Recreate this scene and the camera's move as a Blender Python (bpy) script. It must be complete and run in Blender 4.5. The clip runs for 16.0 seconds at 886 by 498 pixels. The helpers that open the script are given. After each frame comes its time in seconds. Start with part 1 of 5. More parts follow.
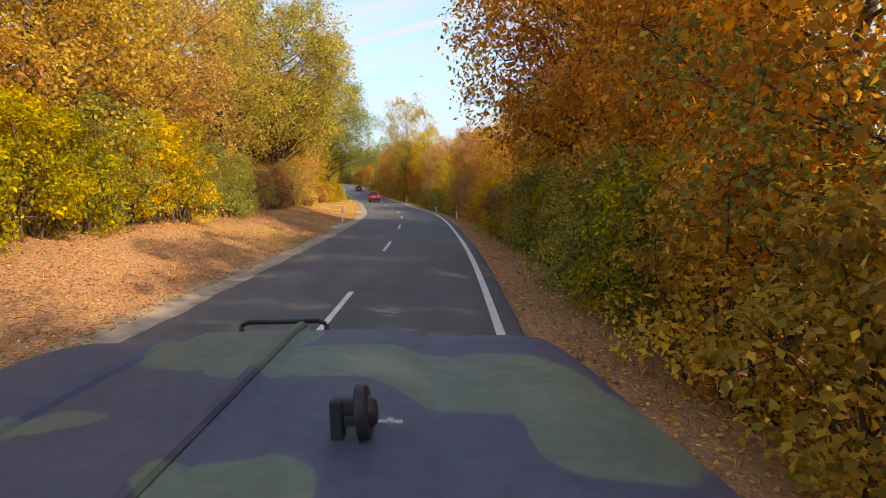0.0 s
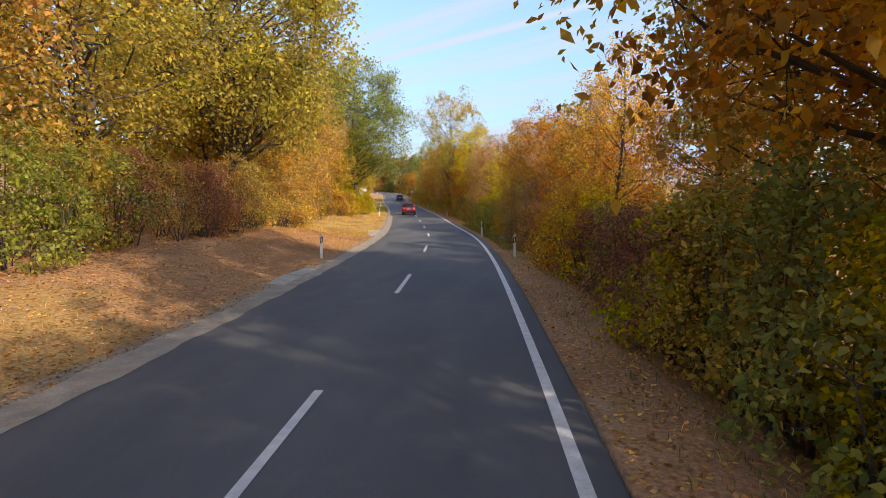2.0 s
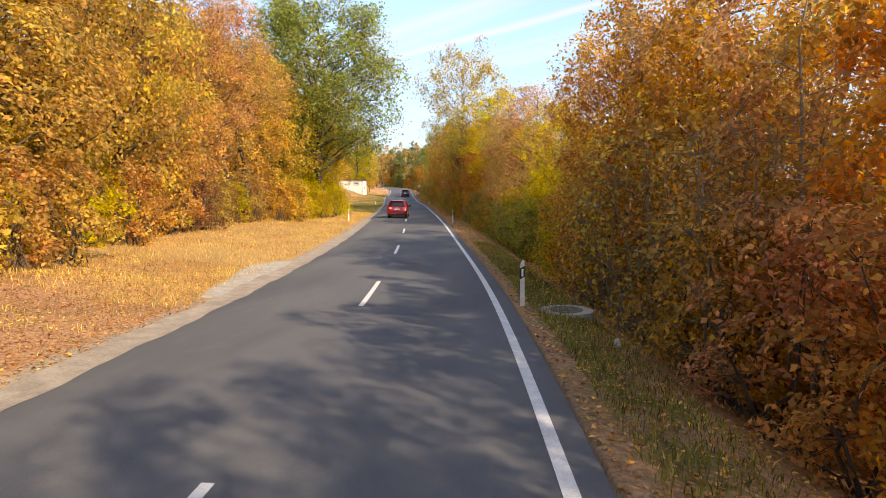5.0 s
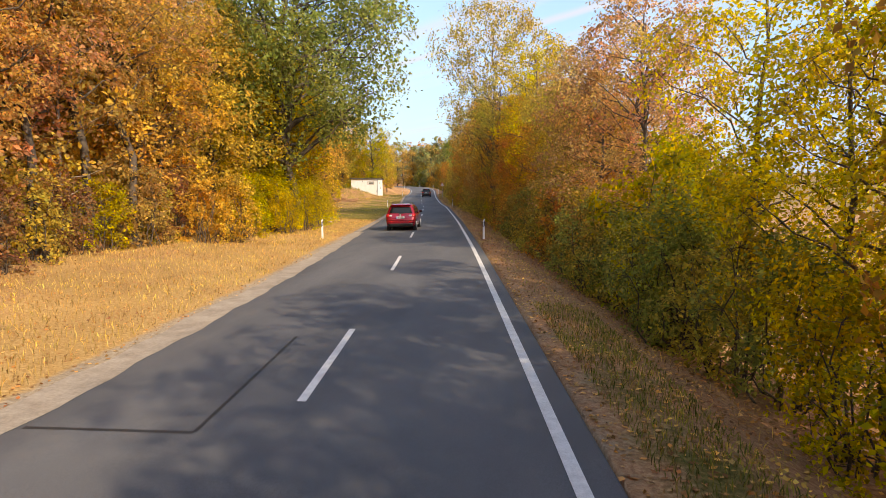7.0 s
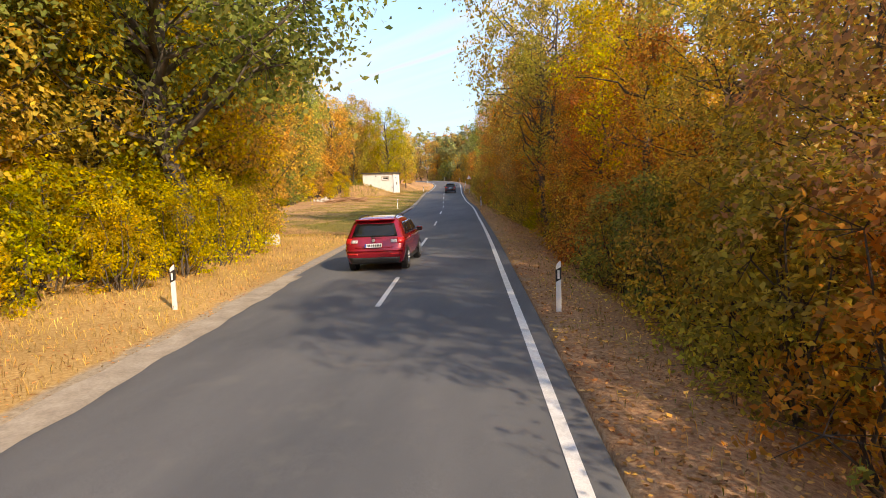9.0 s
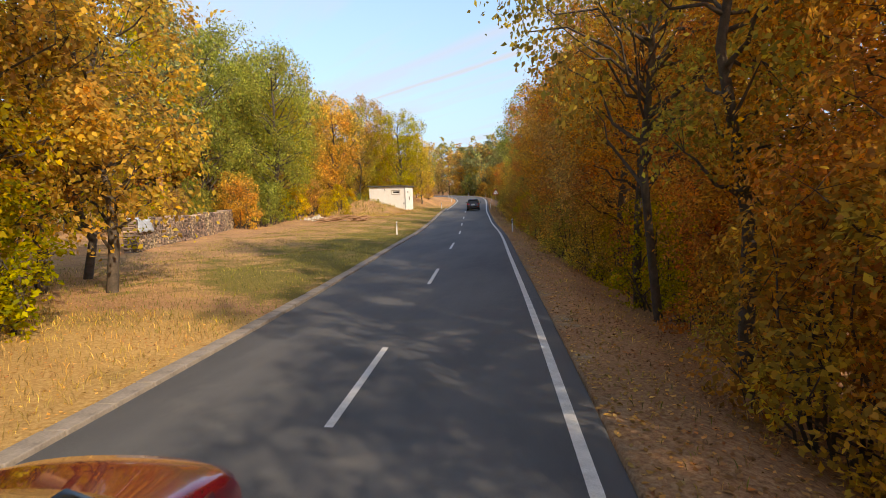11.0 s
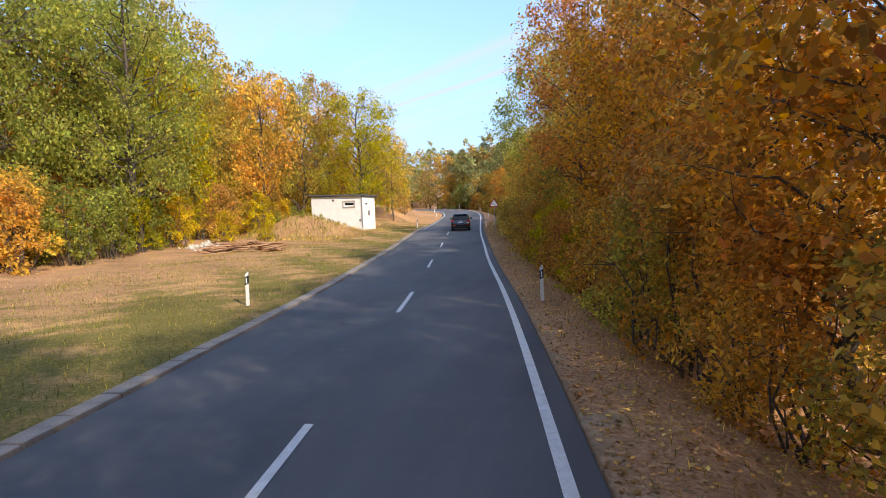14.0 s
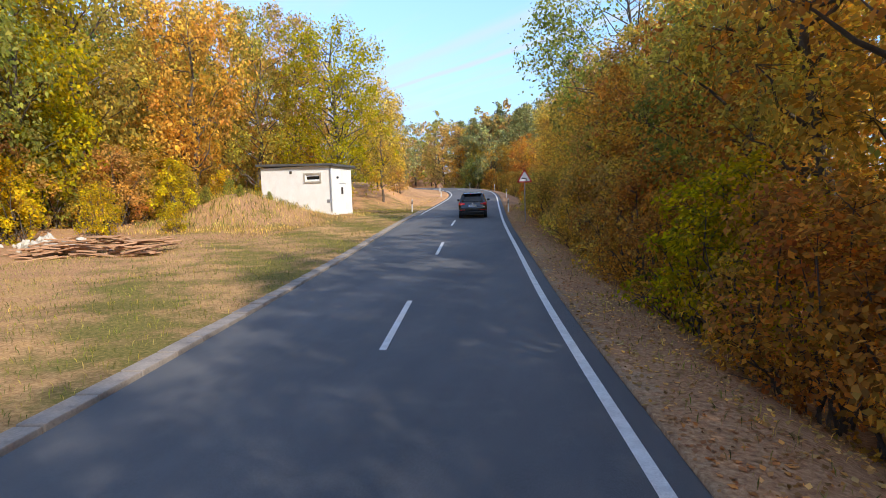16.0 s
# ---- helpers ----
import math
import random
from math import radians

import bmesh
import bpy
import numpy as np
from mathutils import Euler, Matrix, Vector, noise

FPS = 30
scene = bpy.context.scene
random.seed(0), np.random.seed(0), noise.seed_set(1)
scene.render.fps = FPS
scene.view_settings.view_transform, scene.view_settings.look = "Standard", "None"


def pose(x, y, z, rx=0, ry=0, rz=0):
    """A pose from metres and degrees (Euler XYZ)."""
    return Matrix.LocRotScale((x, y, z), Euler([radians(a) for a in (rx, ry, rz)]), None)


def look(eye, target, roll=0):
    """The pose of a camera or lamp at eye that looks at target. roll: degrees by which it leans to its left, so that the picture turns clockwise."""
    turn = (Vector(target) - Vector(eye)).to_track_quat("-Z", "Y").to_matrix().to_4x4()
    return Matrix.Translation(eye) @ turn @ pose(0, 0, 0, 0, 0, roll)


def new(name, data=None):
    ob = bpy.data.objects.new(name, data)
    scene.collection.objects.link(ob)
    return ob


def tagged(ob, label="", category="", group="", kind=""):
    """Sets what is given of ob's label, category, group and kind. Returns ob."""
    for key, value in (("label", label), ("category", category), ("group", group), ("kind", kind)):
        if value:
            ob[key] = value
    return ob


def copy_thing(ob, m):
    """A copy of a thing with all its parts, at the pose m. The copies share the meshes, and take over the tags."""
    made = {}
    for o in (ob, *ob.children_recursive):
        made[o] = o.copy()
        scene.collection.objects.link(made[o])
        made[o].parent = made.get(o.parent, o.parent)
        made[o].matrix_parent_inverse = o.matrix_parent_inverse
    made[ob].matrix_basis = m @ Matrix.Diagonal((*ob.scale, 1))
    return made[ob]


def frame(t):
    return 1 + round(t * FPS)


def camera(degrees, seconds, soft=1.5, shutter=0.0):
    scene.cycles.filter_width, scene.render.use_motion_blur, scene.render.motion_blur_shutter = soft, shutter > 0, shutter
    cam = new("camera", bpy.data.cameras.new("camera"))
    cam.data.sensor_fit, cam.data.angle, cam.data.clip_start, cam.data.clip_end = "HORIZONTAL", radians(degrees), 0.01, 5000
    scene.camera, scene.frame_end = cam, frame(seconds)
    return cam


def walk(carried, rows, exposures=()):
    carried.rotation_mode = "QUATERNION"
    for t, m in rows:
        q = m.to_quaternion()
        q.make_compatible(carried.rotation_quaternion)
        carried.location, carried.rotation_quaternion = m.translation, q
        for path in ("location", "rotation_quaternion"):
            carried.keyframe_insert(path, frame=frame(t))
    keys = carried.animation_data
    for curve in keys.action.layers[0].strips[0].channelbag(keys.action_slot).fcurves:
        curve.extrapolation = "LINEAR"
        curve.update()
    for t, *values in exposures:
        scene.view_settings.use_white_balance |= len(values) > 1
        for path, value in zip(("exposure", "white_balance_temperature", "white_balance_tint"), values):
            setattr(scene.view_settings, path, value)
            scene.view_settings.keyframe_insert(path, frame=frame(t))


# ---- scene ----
cam = camera(72.0, 16.0, soft=0.75, shutter=0.04)
PATH = [
    (0, (-0.188, 0.002, 2.705), (-0.182, 1.99, 2.491), -1.2),
    (0.5, (-0.16, 4.37, 2.754), (-0.151, 6.357, 2.53), -0.9),
    (1, (-0.078, 8.85, 2.812), (-0.133, 10.837, 2.591), -0.4),
    (1.5, (-0.099, 13.477, 2.857), (-0.262, 15.458, 2.633), -0.8),
    (2, (-0.099, 18.179, 2.871), (-0.25, 20.165, 2.688), -0.4),
    (2.5, (-0.249, 22.887, 2.833), (-0.39, 24.872, 2.636), 0.2),
    (3, (-0.361, 27.553, 2.763), (-0.514, 29.536, 2.559), 0.4),
    (5.5, (-1.254, 50.138, 2.506), (-1.486, 52.116, 2.32), -0.7),
    (6, (-1.702, 54.564, 2.473), (-1.954, 56.542, 2.312), -1.0),
    (6.5, (-2.226, 59.099, 2.416), (-2.501, 61.072, 2.246), -0.4),
    (7, (-2.761, 63.863, 2.44), (-3.063, 65.831, 2.243), -1.1),
    (7.5, (-3.29, 68.794, 2.501), (-3.644, 70.756, 2.333), -2.3),
    (8, (-3.885, 73.649, 2.521), (-4.249, 75.611, 2.388), -1.7),
    (8.5, (-4.556, 78.268, 2.497), (-4.922, 80.229, 2.353), -2.0),
    (9, (-5.221, 82.832, 2.508), (-5.622, 84.78, 2.294), -2.6),
    (11.5, (-8.794, 105.483, 2.683), (-9.28, 107.417, 2.532), -2.0),
    (12, (-9.532, 110.149, 2.659), (-10.002, 112.089, 2.528), -1.6),
    (12.5, (-10.268, 114.814, 2.6), (-10.72, 116.76, 2.511), -1.3),
    (13, (-11.019, 119.568, 2.605), (-11.475, 121.512, 2.48), -2.1),
    (13.5, (-11.812, 124.427, 2.624), (-12.263, 126.371, 2.48), -1.9),
    (14, (-12.677, 129.226, 2.619), (-13.149, 131.166, 2.5), -2.3),
    (14.5, (-13.585, 134.065, 2.577), (-14.085, 135.997, 2.449), -1.7),
    (15, (-14.518, 138.742, 2.521), (-15.033, 140.67, 2.393), -1.6),
    (15.5, (-15.588, 143.352, 2.505), (-16.115, 145.278, 2.392), -2.0),
    (16, (-16.788, 147.803, 2.505), (-17.289, 149.731, 2.322), -1.8),
]
walk(cam, [(t, look(eye, target, roll)) for t, eye, target, roll in PATH], [(0.0, 1.23, 7800, 14), (0.5, 1.53, 7350, 12), (1.0, 1.86, 7050, 12), (1.5, 1.49, 7100, 12), (2.1, 1.06, 6800, 13), (3.2, 1.17, 7150, 14), (5.5, 1.4, 7500, 15), (6.5, 1.18, 7500, 15), (8.0, 1.37, 7600, 15), (9.0, 1.29, 7500, 15), (11.5, 0.98, 7500, 14), (12.5, 1.22, 6900, 14), (14.5, 1.19, 6300, 13), (16.0, 1.16, 6050, 12)])

# ---- daylight ----
SUN_AZ, SUN_EL = radians(131), radians(31)
world = bpy.data.worlds.new("sky")
scene.world = world
world.use_nodes = True
wn, wl = world.node_tree.nodes, world.node_tree.links
wn.clear()
w_out = wn.new("ShaderNodeOutputWorld")
w_bg = wn.new("ShaderNodeBackground")
w_sky = wn.new("ShaderNodeTexSky")
w_sky.sky_type, w_sky.sun_disc = "NISHITA", False
w_sky.sun_elevation, w_sky.sun_rotation = SUN_EL, SUN_AZ
w_sky.air_density, w_sky.dust_density, w_sky.ozone_density = 1.0, 0.4, 3.0
w_bg.inputs["Strength"].default_value = 0.15
# thin cirrus drawn out in long streaks
w_sep = wn.new("ShaderNodeSeparateXYZ")
w_tc = wn.new("ShaderNodeTexCoord")
wl.new(w_tc.outputs["Generated"], w_sep.inputs[0])
w_z = wn.new("ShaderNodeMath"); w_z.operation = "MAXIMUM"; w_z.inputs[1].default_value = 0.04
wl.new(w_sep.outputs["Z"], w_z.inputs[0])
w_div = wn.new("ShaderNodeVectorMath"); w_div.operation = "DIVIDE"
wl.new(w_tc.outputs["Generated"], w_div.inputs[0])
w_cmb = wn.new("ShaderNodeCombineXYZ")
for k in range(3):
    wl.new(w_z.outputs[0], w_cmb.inputs[k])
wl.new(w_cmb.outputs[0], w_div.inputs[1])
w_map = wn.new("ShaderNodeCombineXYZ")
for k, way in enumerate(((0.11, -0.12, 0.0), (0.68, 0.62, 0.0))):
    w_dot = wn.new("ShaderNodeVectorMath"); w_dot.operation = "DOT_PRODUCT"
    w_dot.inputs[1].default_value = way
    wl.new(w_div.outputs[0], w_dot.inputs[0])
    wl.new(w_dot.outputs["Value"], w_map.inputs[k])
w_noise = wn.new("ShaderNodeTexNoise")
w_noise.inputs["Scale"].default_value, w_noise.inputs["Detail"].default_value = 1.3, 5.0
w_noise.inputs["Roughness"].default_value = 0.55
wl.new(w_map.outputs[0], w_noise.inputs["Vector"])
w_ramp = wn.new("ShaderNodeValToRGB")
w_ramp.color_ramp.elements[0].position, w_ramp.color_ramp.elements[1].position = 0.47, 0.74
wl.new(w_noise.outputs["Fac"], w_ramp.inputs[0])
# two long drawn-out vapour trails
w_cloud = w_ramp.outputs["Color"]
w_line = wn.new("ShaderNodeVectorMath"); w_line.operation = "DOT_PRODUCT"
w_line.inputs[1].default_value = (0.68, 0.73, 0.0)
wl.new(w_div.outputs[0], w_line.inputs[0])
w_fray = wn.new("ShaderNodeMath"); w_fray.operation = "MULTIPLY_ADD"
w_fray.inputs[1].default_value = 0.5
wl.new(w_noise.outputs["Fac"], w_fray.inputs[0])
wl.new(w_line.outputs["Value"], w_fray.inputs[2])
for centre, width, thick in ((3.08, 0.10, 0.85), (2.66, 0.20, 0.6), (3.5, 0.14, 0.35)):
    w_off = wn.new("ShaderNodeMath"); w_off.operation = "SUBTRACT"; w_off.inputs[1].default_value = centre
    wl.new(w_fray.outputs[0], w_off.inputs[0])
    w_abs = wn.new("ShaderNodeMath"); w_abs.operation = "ABSOLUTE"
    wl.new(w_off.outputs[0], w_abs.inputs[0])
    w_band = wn.new("ShaderNodeMapRange"); w_band.interpolation_type = "SMOOTHSTEP"
    w_band.inputs["From Min"].default_value, w_band.inputs["From Max"].default_value = 0.0, width
    w_band.inputs["To Min"].default_value, w_band.inputs["To Max"].default_value = thick, 0.0
    wl.new(w_abs.outputs[0], w_band.inputs["Value"])
    w_max = wn.new("ShaderNodeMath"); w_max.operation = "MAXIMUM"
    wl.new(w_cloud, w_max.inputs[0])
    wl.new(w_band.outputs[0], w_max.inputs[1])
    w_cloud = w_max.outputs[0]
w_mix = wn.new("ShaderNodeMix"); w_mix.data_type = "RGBA"
w_mix.inputs["B"].default_value = (2.3, 2.55, 3.0, 1)
wl.new(w_cloud, w_mix.inputs["Factor"])
w_low = wn.new("ShaderNodeMapRange")
w_low.inputs["From Min"].default_value, w_low.inputs["From Max"].default_value = 0.0, 0.4
w_low.inputs["To Min"].default_value, w_low.inputs["To Max"].default_value = 0.85, 0.0
wl.new(w_sep.outputs["Z"], w_low.inputs["Value"])
w_haze = wn.new("ShaderNodeMix"); w_haze.data_type = "RGBA"
w_haze.inputs["B"].default_value = (0.82, 1.42, 2.5, 1)
wl.new(w_low.outputs[0], w_haze.inputs["Factor"])
wl.new(w_sky.outputs[0], w_haze.inputs["A"])
wl.new(w_haze.outputs["Result"], w_mix.inputs["A"])
wl.new(w_mix.outputs["Result"], w_bg.inputs["Color"])
wl.new(w_bg.outputs[0], w_out.inputs["Surface"])

sun_data = bpy.data.lights.new("sun", "SUN")
sun_data.energy, sun_data.angle, sun_data.color = 2.6, radians(0.8), (1.0, 0.86, 0.66)
sun_dir = Vector((math.sin(SUN_AZ) * math.cos(SUN_EL), math.cos(SUN_AZ) * math.cos(SUN_EL), math.sin(SUN_EL)))
new("sun", sun_data).matrix_world = look(sun_dir * 80, (0, 0, 0))

# ---- materials ----


def rgb(c, k=1.0):
    return (c[0] * k, c[1] * k, c[2] * k, 1)


def mat(name, rough=0.7, metal=0.0):
    m = bpy.data.materials.new(name)
    m.use_nodes = True
    b = m.node_tree.nodes["Principled BSDF"]
    b.inputs["Roughness"].default_value, b.inputs["Metallic"].default_value = rough, metal
    return m, m.node_tree.nodes, m.node_tree.links, b


def noise_node(nodes, links, scale, detail=4.0, rough=0.6, coord=None, stretch=None):
    n = nodes.new("ShaderNodeTexNoise")
    n.inputs["Scale"].default_value, n.inputs["Detail"].default_value, n.inputs["Roughness"].default_value = scale, detail, rough
    if coord is None:
        coord = nodes.new("ShaderNodeTexCoord").outputs["Object"]
    if stretch:
        mp = nodes.new("ShaderNodeMapping")
        mp.inputs["Scale"].default_value = stretch
        links.new(coord, mp.inputs["Vector"])
        coord = mp.outputs[0]
    links.new(coord, n.inputs["Vector"])
    return n


def ramp_node(nodes, links, fac, stops):
    r = nodes.new("ShaderNodeValToRGB")
    els = r.color_ramp.elements
    while len(els) < len(stops):
        els.new(0.5)
    for e, (p, c) in zip(els, stops):
        e.position, e.color = p, (c[0], c[1], c[2], 1)
    links.new(fac, r.inputs[0])
    return r


def mix_node(nodes, links, fac, a, b, blend="MIX"):
    m = nodes.new("ShaderNodeMix")
    m.data_type, m.blend_type = "RGBA", blend
    for key, v in (("Factor", fac), ("A", a), ("B", b)):
        if hasattr(v, "is_linked"):
            links.new(v, m.inputs[key])
        elif key == "Factor":
            m.inputs[key].default_value = v
        else:
            m.inputs[key].default_value = rgb(v)
    return m.outputs["Result"]


def bump_node(nodes, links, bsdf, height, strength, dist):
    b = nodes.new("ShaderNodeBump")
    b.inputs["Strength"].default_value, b.inputs["Distance"].default_value = strength, dist
    links.new(height, b.inputs["Height"])
    links.new(b.outputs[0], bsdf.inputs["Normal"])


def plain(name, a, b, scale=6.0, rough=0.7, metal=0.0, bump=0.15, dist=0.01, coat=0.0):
    """Two tones mixed by coarse and fine noise, with fine relief."""
    m, nodes, links, bs = mat(name, rough, metal)
    n1 = noise_node(nodes, links, scale, 5)
    n2 = noise_node(nodes, links, scale * 9, 3)
    c = ramp_node(nodes, links, n1.outputs["Fac"], [(0.35, a), (0.65, b)])
    c2 = mix_node(nodes, links, 0.25, c.outputs["Color"], ramp_node(nodes, links, n2.outputs["Fac"], [(0.3, [v * 0.6 for v in a]), (0.7, [min(1, v * 1.3) for v in b])]).outputs["Color"])
    links.new(c2, bs.inputs["Base Color"])
    bs.inputs["Coat Weight"].default_value = coat
    if bump:
        bump_node(nodes, links, bs, n2.outputs["Fac"], bump, dist)
    return m


def leaf_mat(name, stops, through_light=0.66, pale=0.75):
    """Leaves: each its own tone out of the stops, thin enough that light comes through."""
    m, nodes, links, bs = mat(name, 0.62)
    geo = nodes.new("ShaderNodeNewGeometry")
    info = nodes.new("ShaderNodeObjectInfo")
    r = ramp_node(nodes, links, geo.outputs["Random Per Island"], [(k / max(1, len(stops) - 1), c) for k, c in enumerate(stops)])
    n = noise_node(nodes, links, 0.55, 2)
    n_r = ramp_node(nodes, links, n.outputs["Fac"], [(0.3, (0.78, 0.78, 0.78)), (0.7, (1.25, 1.22, 1.15))])
    col = mix_node(nodes, links, 1.0, r.outputs["Color"], n_r.outputs["Color"], "MULTIPLY")
    clump = noise_node(nodes, links, 2.4, 2)
    clump_r = ramp_node(nodes, links, clump.outputs["Fac"], [(0.32, (0.76, 0.80, 0.80)), (0.68, (1.22, 1.18, 1.05))])
    col = mix_node(nodes, links, 1.0, col, clump_r.outputs["Color"], "MULTIPLY")
    mul = nodes.new("ShaderNodeMath"); mul.operation = "MULTIPLY"; mul.inputs[1].default_value = 17.3
    links.new(geo.outputs["Random Per Island"], mul.inputs[0])
    frac = nodes.new("ShaderNodeMath"); frac.operation = "FRACT"
    links.new(mul.outputs[0], frac.inputs[0])
    own = ramp_node(nodes, links, frac.outputs[0], [(0.0, (0.40, 0.42, 0.42)), (0.6, (1.0, 1.0, 1.0)), (1.0, (1.75, 1.68, 1.4))])
    col = mix_node(nodes, links, 1.0, col, own.outputs["Color"], "MULTIPLY")
    hs = nodes.new("ShaderNodeHueSaturation")
    mr = nodes.new("ShaderNodeMapRange")
    mr.inputs["To Min"].default_value, mr.inputs["To Max"].default_value = 0.490, 0.516
    links.new(info.outputs["Random"], mr.inputs["Value"])
    n_h = nodes.new("ShaderNodeMapRange")
    n_h.inputs["From Min"].default_value, n_h.inputs["From Max"].default_value = 0.3, 0.7
    n_h.inputs["To Min"].default_value, n_h.inputs["To Max"].default_value = -0.020, 0.026
    links.new(n.outputs["Fac"], n_h.inputs["Value"])
    add_h = nodes.new("ShaderNodeMath"); add_h.operation = "ADD"
    links.new(mr.outputs[0], add_h.inputs[0])
    links.new(n_h.outputs[0], add_h.inputs[1])
    links.new(add_h.outputs[0], hs.inputs["Hue"])
    mv = nodes.new("ShaderNodeMapRange")
    mv.inputs["To Min"].default_value, mv.inputs["To Max"].default_value = 1.15, 0.85
    links.new(info.outputs["Random"], mv.inputs["Value"])
    links.new(mv.outputs[0], hs.inputs["Value"])
    hs.inputs["Saturation"].default_value = 1.06
    links.new(col, hs.inputs["Color"])
    gm = nodes.new("ShaderNodeGamma")
    gm.inputs["Gamma"].default_value = pale
    links.new(hs.outputs[0], gm.inputs["Color"])
    links.new(gm.outputs[0], bs.inputs["Base Color"])
    bs.inputs["Specular IOR Level"].default_value = 0.25
    tr = nodes.new("ShaderNodeBsdfTranslucent")
    links.new(gm.outputs[0], tr.inputs["Color"])
    mx = nodes.new("ShaderNodeMixShader")
    mx.inputs[0].default_value = through_light
    links.new(bs.outputs[0], mx.inputs[1])
    links.new(tr.outputs[0], mx.inputs[2])
    links.new(mx.outputs[0], nodes["Material Output"].inputs["Surface"])
    return m


LEAF = {
    "gold": leaf_mat("gold_leaf", [(0.66, 0.34, 0.065), (0.74, 0.43, 0.09), (0.76, 0.48, 0.10), (0.58, 0.33, 0.07)]),
    "tan": leaf_mat("tan_leaf", [(0.62, 0.32, 0.10), (0.70, 0.40, 0.13), (0.56, 0.27, 0.08), (0.64, 0.38, 0.10)]),
    "yellow": leaf_mat("yellow_leaf", [(0.70, 0.46, 0.045), (0.77, 0.55, 0.055), (0.50, 0.43, 0.045), (0.66, 0.39, 0.045)]),
    "yellowgreen": leaf_mat("yellow_green_leaf", [(0.27, 0.28, 0.02), (0.46, 0.37, 0.03), (0.62, 0.42, 0.03), (0.18, 0.22, 0.02)]),
    "orange": leaf_mat("orange_leaf", [(0.62, 0.23, 0.045), (0.70, 0.31, 0.07), (0.54, 0.19, 0.04), (0.66, 0.35, 0.07)]),
    "rust": leaf_mat("rust_leaf", [(0.55, 0.20, 0.05), (0.63, 0.27, 0.07), (0.46, 0.16, 0.045), (0.64, 0.35, 0.08)]),
    "brown": leaf_mat("brown_leaf", [(0.46, 0.25, 0.09), (0.56, 0.32, 0.11), (0.38, 0.21, 0.08), (0.58, 0.39, 0.10)]),
    "pink": leaf_mat("faded_red_leaf", [(0.60, 0.28, 0.13), (0.66, 0.35, 0.17), (0.54, 0.24, 0.11), (0.60, 0.36, 0.13)]),
    "darkred": leaf_mat("dark_red_leaf", [(0.30, 0.10, 0.07), (0.38, 0.15, 0.09), (0.24, 0.09, 0.06), (0.42, 0.21, 0.09)]),
    "olive": leaf_mat("olive_leaf", [(0.38, 0.31, 0.06), (0.50, 0.36, 0.07), (0.58, 0.39, 0.08), (0.30, 0.28, 0.05)]),
    "green": leaf_mat("green_leaf", [(0.25, 0.30, 0.05), (0.31, 0.33, 0.06), (0.40, 0.36, 0.07), (0.20, 0.26, 0.045)]),
    "darkgreen": leaf_mat("dark_green_leaf", [(0.19, 0.25, 0.05), (0.25, 0.28, 0.06), (0.34, 0.31, 0.07), (0.16, 0.21, 0.045)]),
    "pine": leaf_mat("pine_needle", [(0.20, 0.23, 0.08), (0.27, 0.28, 0.10), (0.36, 0.32, 0.12), (0.16, 0.20, 0.07)], 0.4),
}
LITTER = leaf_mat("fallen_leaf", [(0.40, 0.165, 0.055), (0.62, 0.33, 0.12), (0.26, 0.11, 0.04), (0.62, 0.37, 0.16)], 0.25, 0.84)
STRAW = leaf_mat("dry_grass_blade", [(0.58, 0.39, 0.14), (0.68, 0.49, 0.21), (0.48, 0.31, 0.11), (0.40, 0.31, 0.10)], 0.35, 1.0)
BLADE = leaf_mat("green_grass_blade", [(0.11, 0.14, 0.025), (0.18, 0.19, 0.035), (0.28, 0.24, 0.06), (0.42, 0.30, 0.11)], 0.35, 0.95)
BARK = plain("bark", (0.05, 0.04, 0.03), (0.13, 0.10, 0.075), 5, 0.9, bump=0.6, dist=0.03)
BARK_PALE = plain("grey_bark", (0.16, 0.13, 0.10), (0.28, 0.24, 0.19), 5, 0.9, bump=0.5, dist=0.02)
BARK_PINE = plain("pine_bark", (0.20, 0.09, 0.045), (0.34, 0.17, 0.08), 5, 0.9, bump=0.6, dist=0.03)
WHITE_PLASTIC = plain("white_plastic", (0.70, 0.69, 0.65), (0.80, 0.79, 0.76), 8, 0.45, bump=0.03)
BLACK_PLASTIC = plain("black_plastic", (0.014, 0.014, 0.015), (0.03, 0.03, 0.03), 10, 0.45, bump=0.05)
CONCRETE = plain("concrete", (0.30, 0.27, 0.22), (0.46, 0.42, 0.35), 3, 0.9, bump=0.4, dist=0.012)
KERB_STONE = plain("weathered_kerb_concrete", (0.22, 0.19, 0.165), (0.34, 0.295, 0.25), 2.5, 0.92, bump=0.4, dist=0.015)
IRON = plain("cast_iron", (0.05, 0.045, 0.04), (0.11, 0.09, 0.07), 12, 0.7, 0.6, 0.3, 0.006)
LID_IRON = plain("dusty_cast_iron", (0.13, 0.12, 0.095), (0.24, 0.21, 0.17), 9, 0.85, 0.2, 0.3, 0.006)
RENDER_WALL = plain("painted_render", (0.70, 0.68, 0.63), (0.80, 0.79, 0.75), 1.6, 0.85, bump=0.15, dist=0.008)
ROOF_FELT = plain("roof_felt", (0.05, 0.05, 0.048), (0.10, 0.095, 0.09), 3, 0.9, bump=0.3)
LINE_PAINT = plain("road_paint", (0.58, 0.57, 0.54), (0.78, 0.77, 0.74), 5, 0.7, bump=0.25, dist=0.004)
STEEL = plain("galvanised_steel", (0.34, 0.35, 0.36), (0.48, 0.49, 0.50), 9, 0.45, 0.8, 0.1)
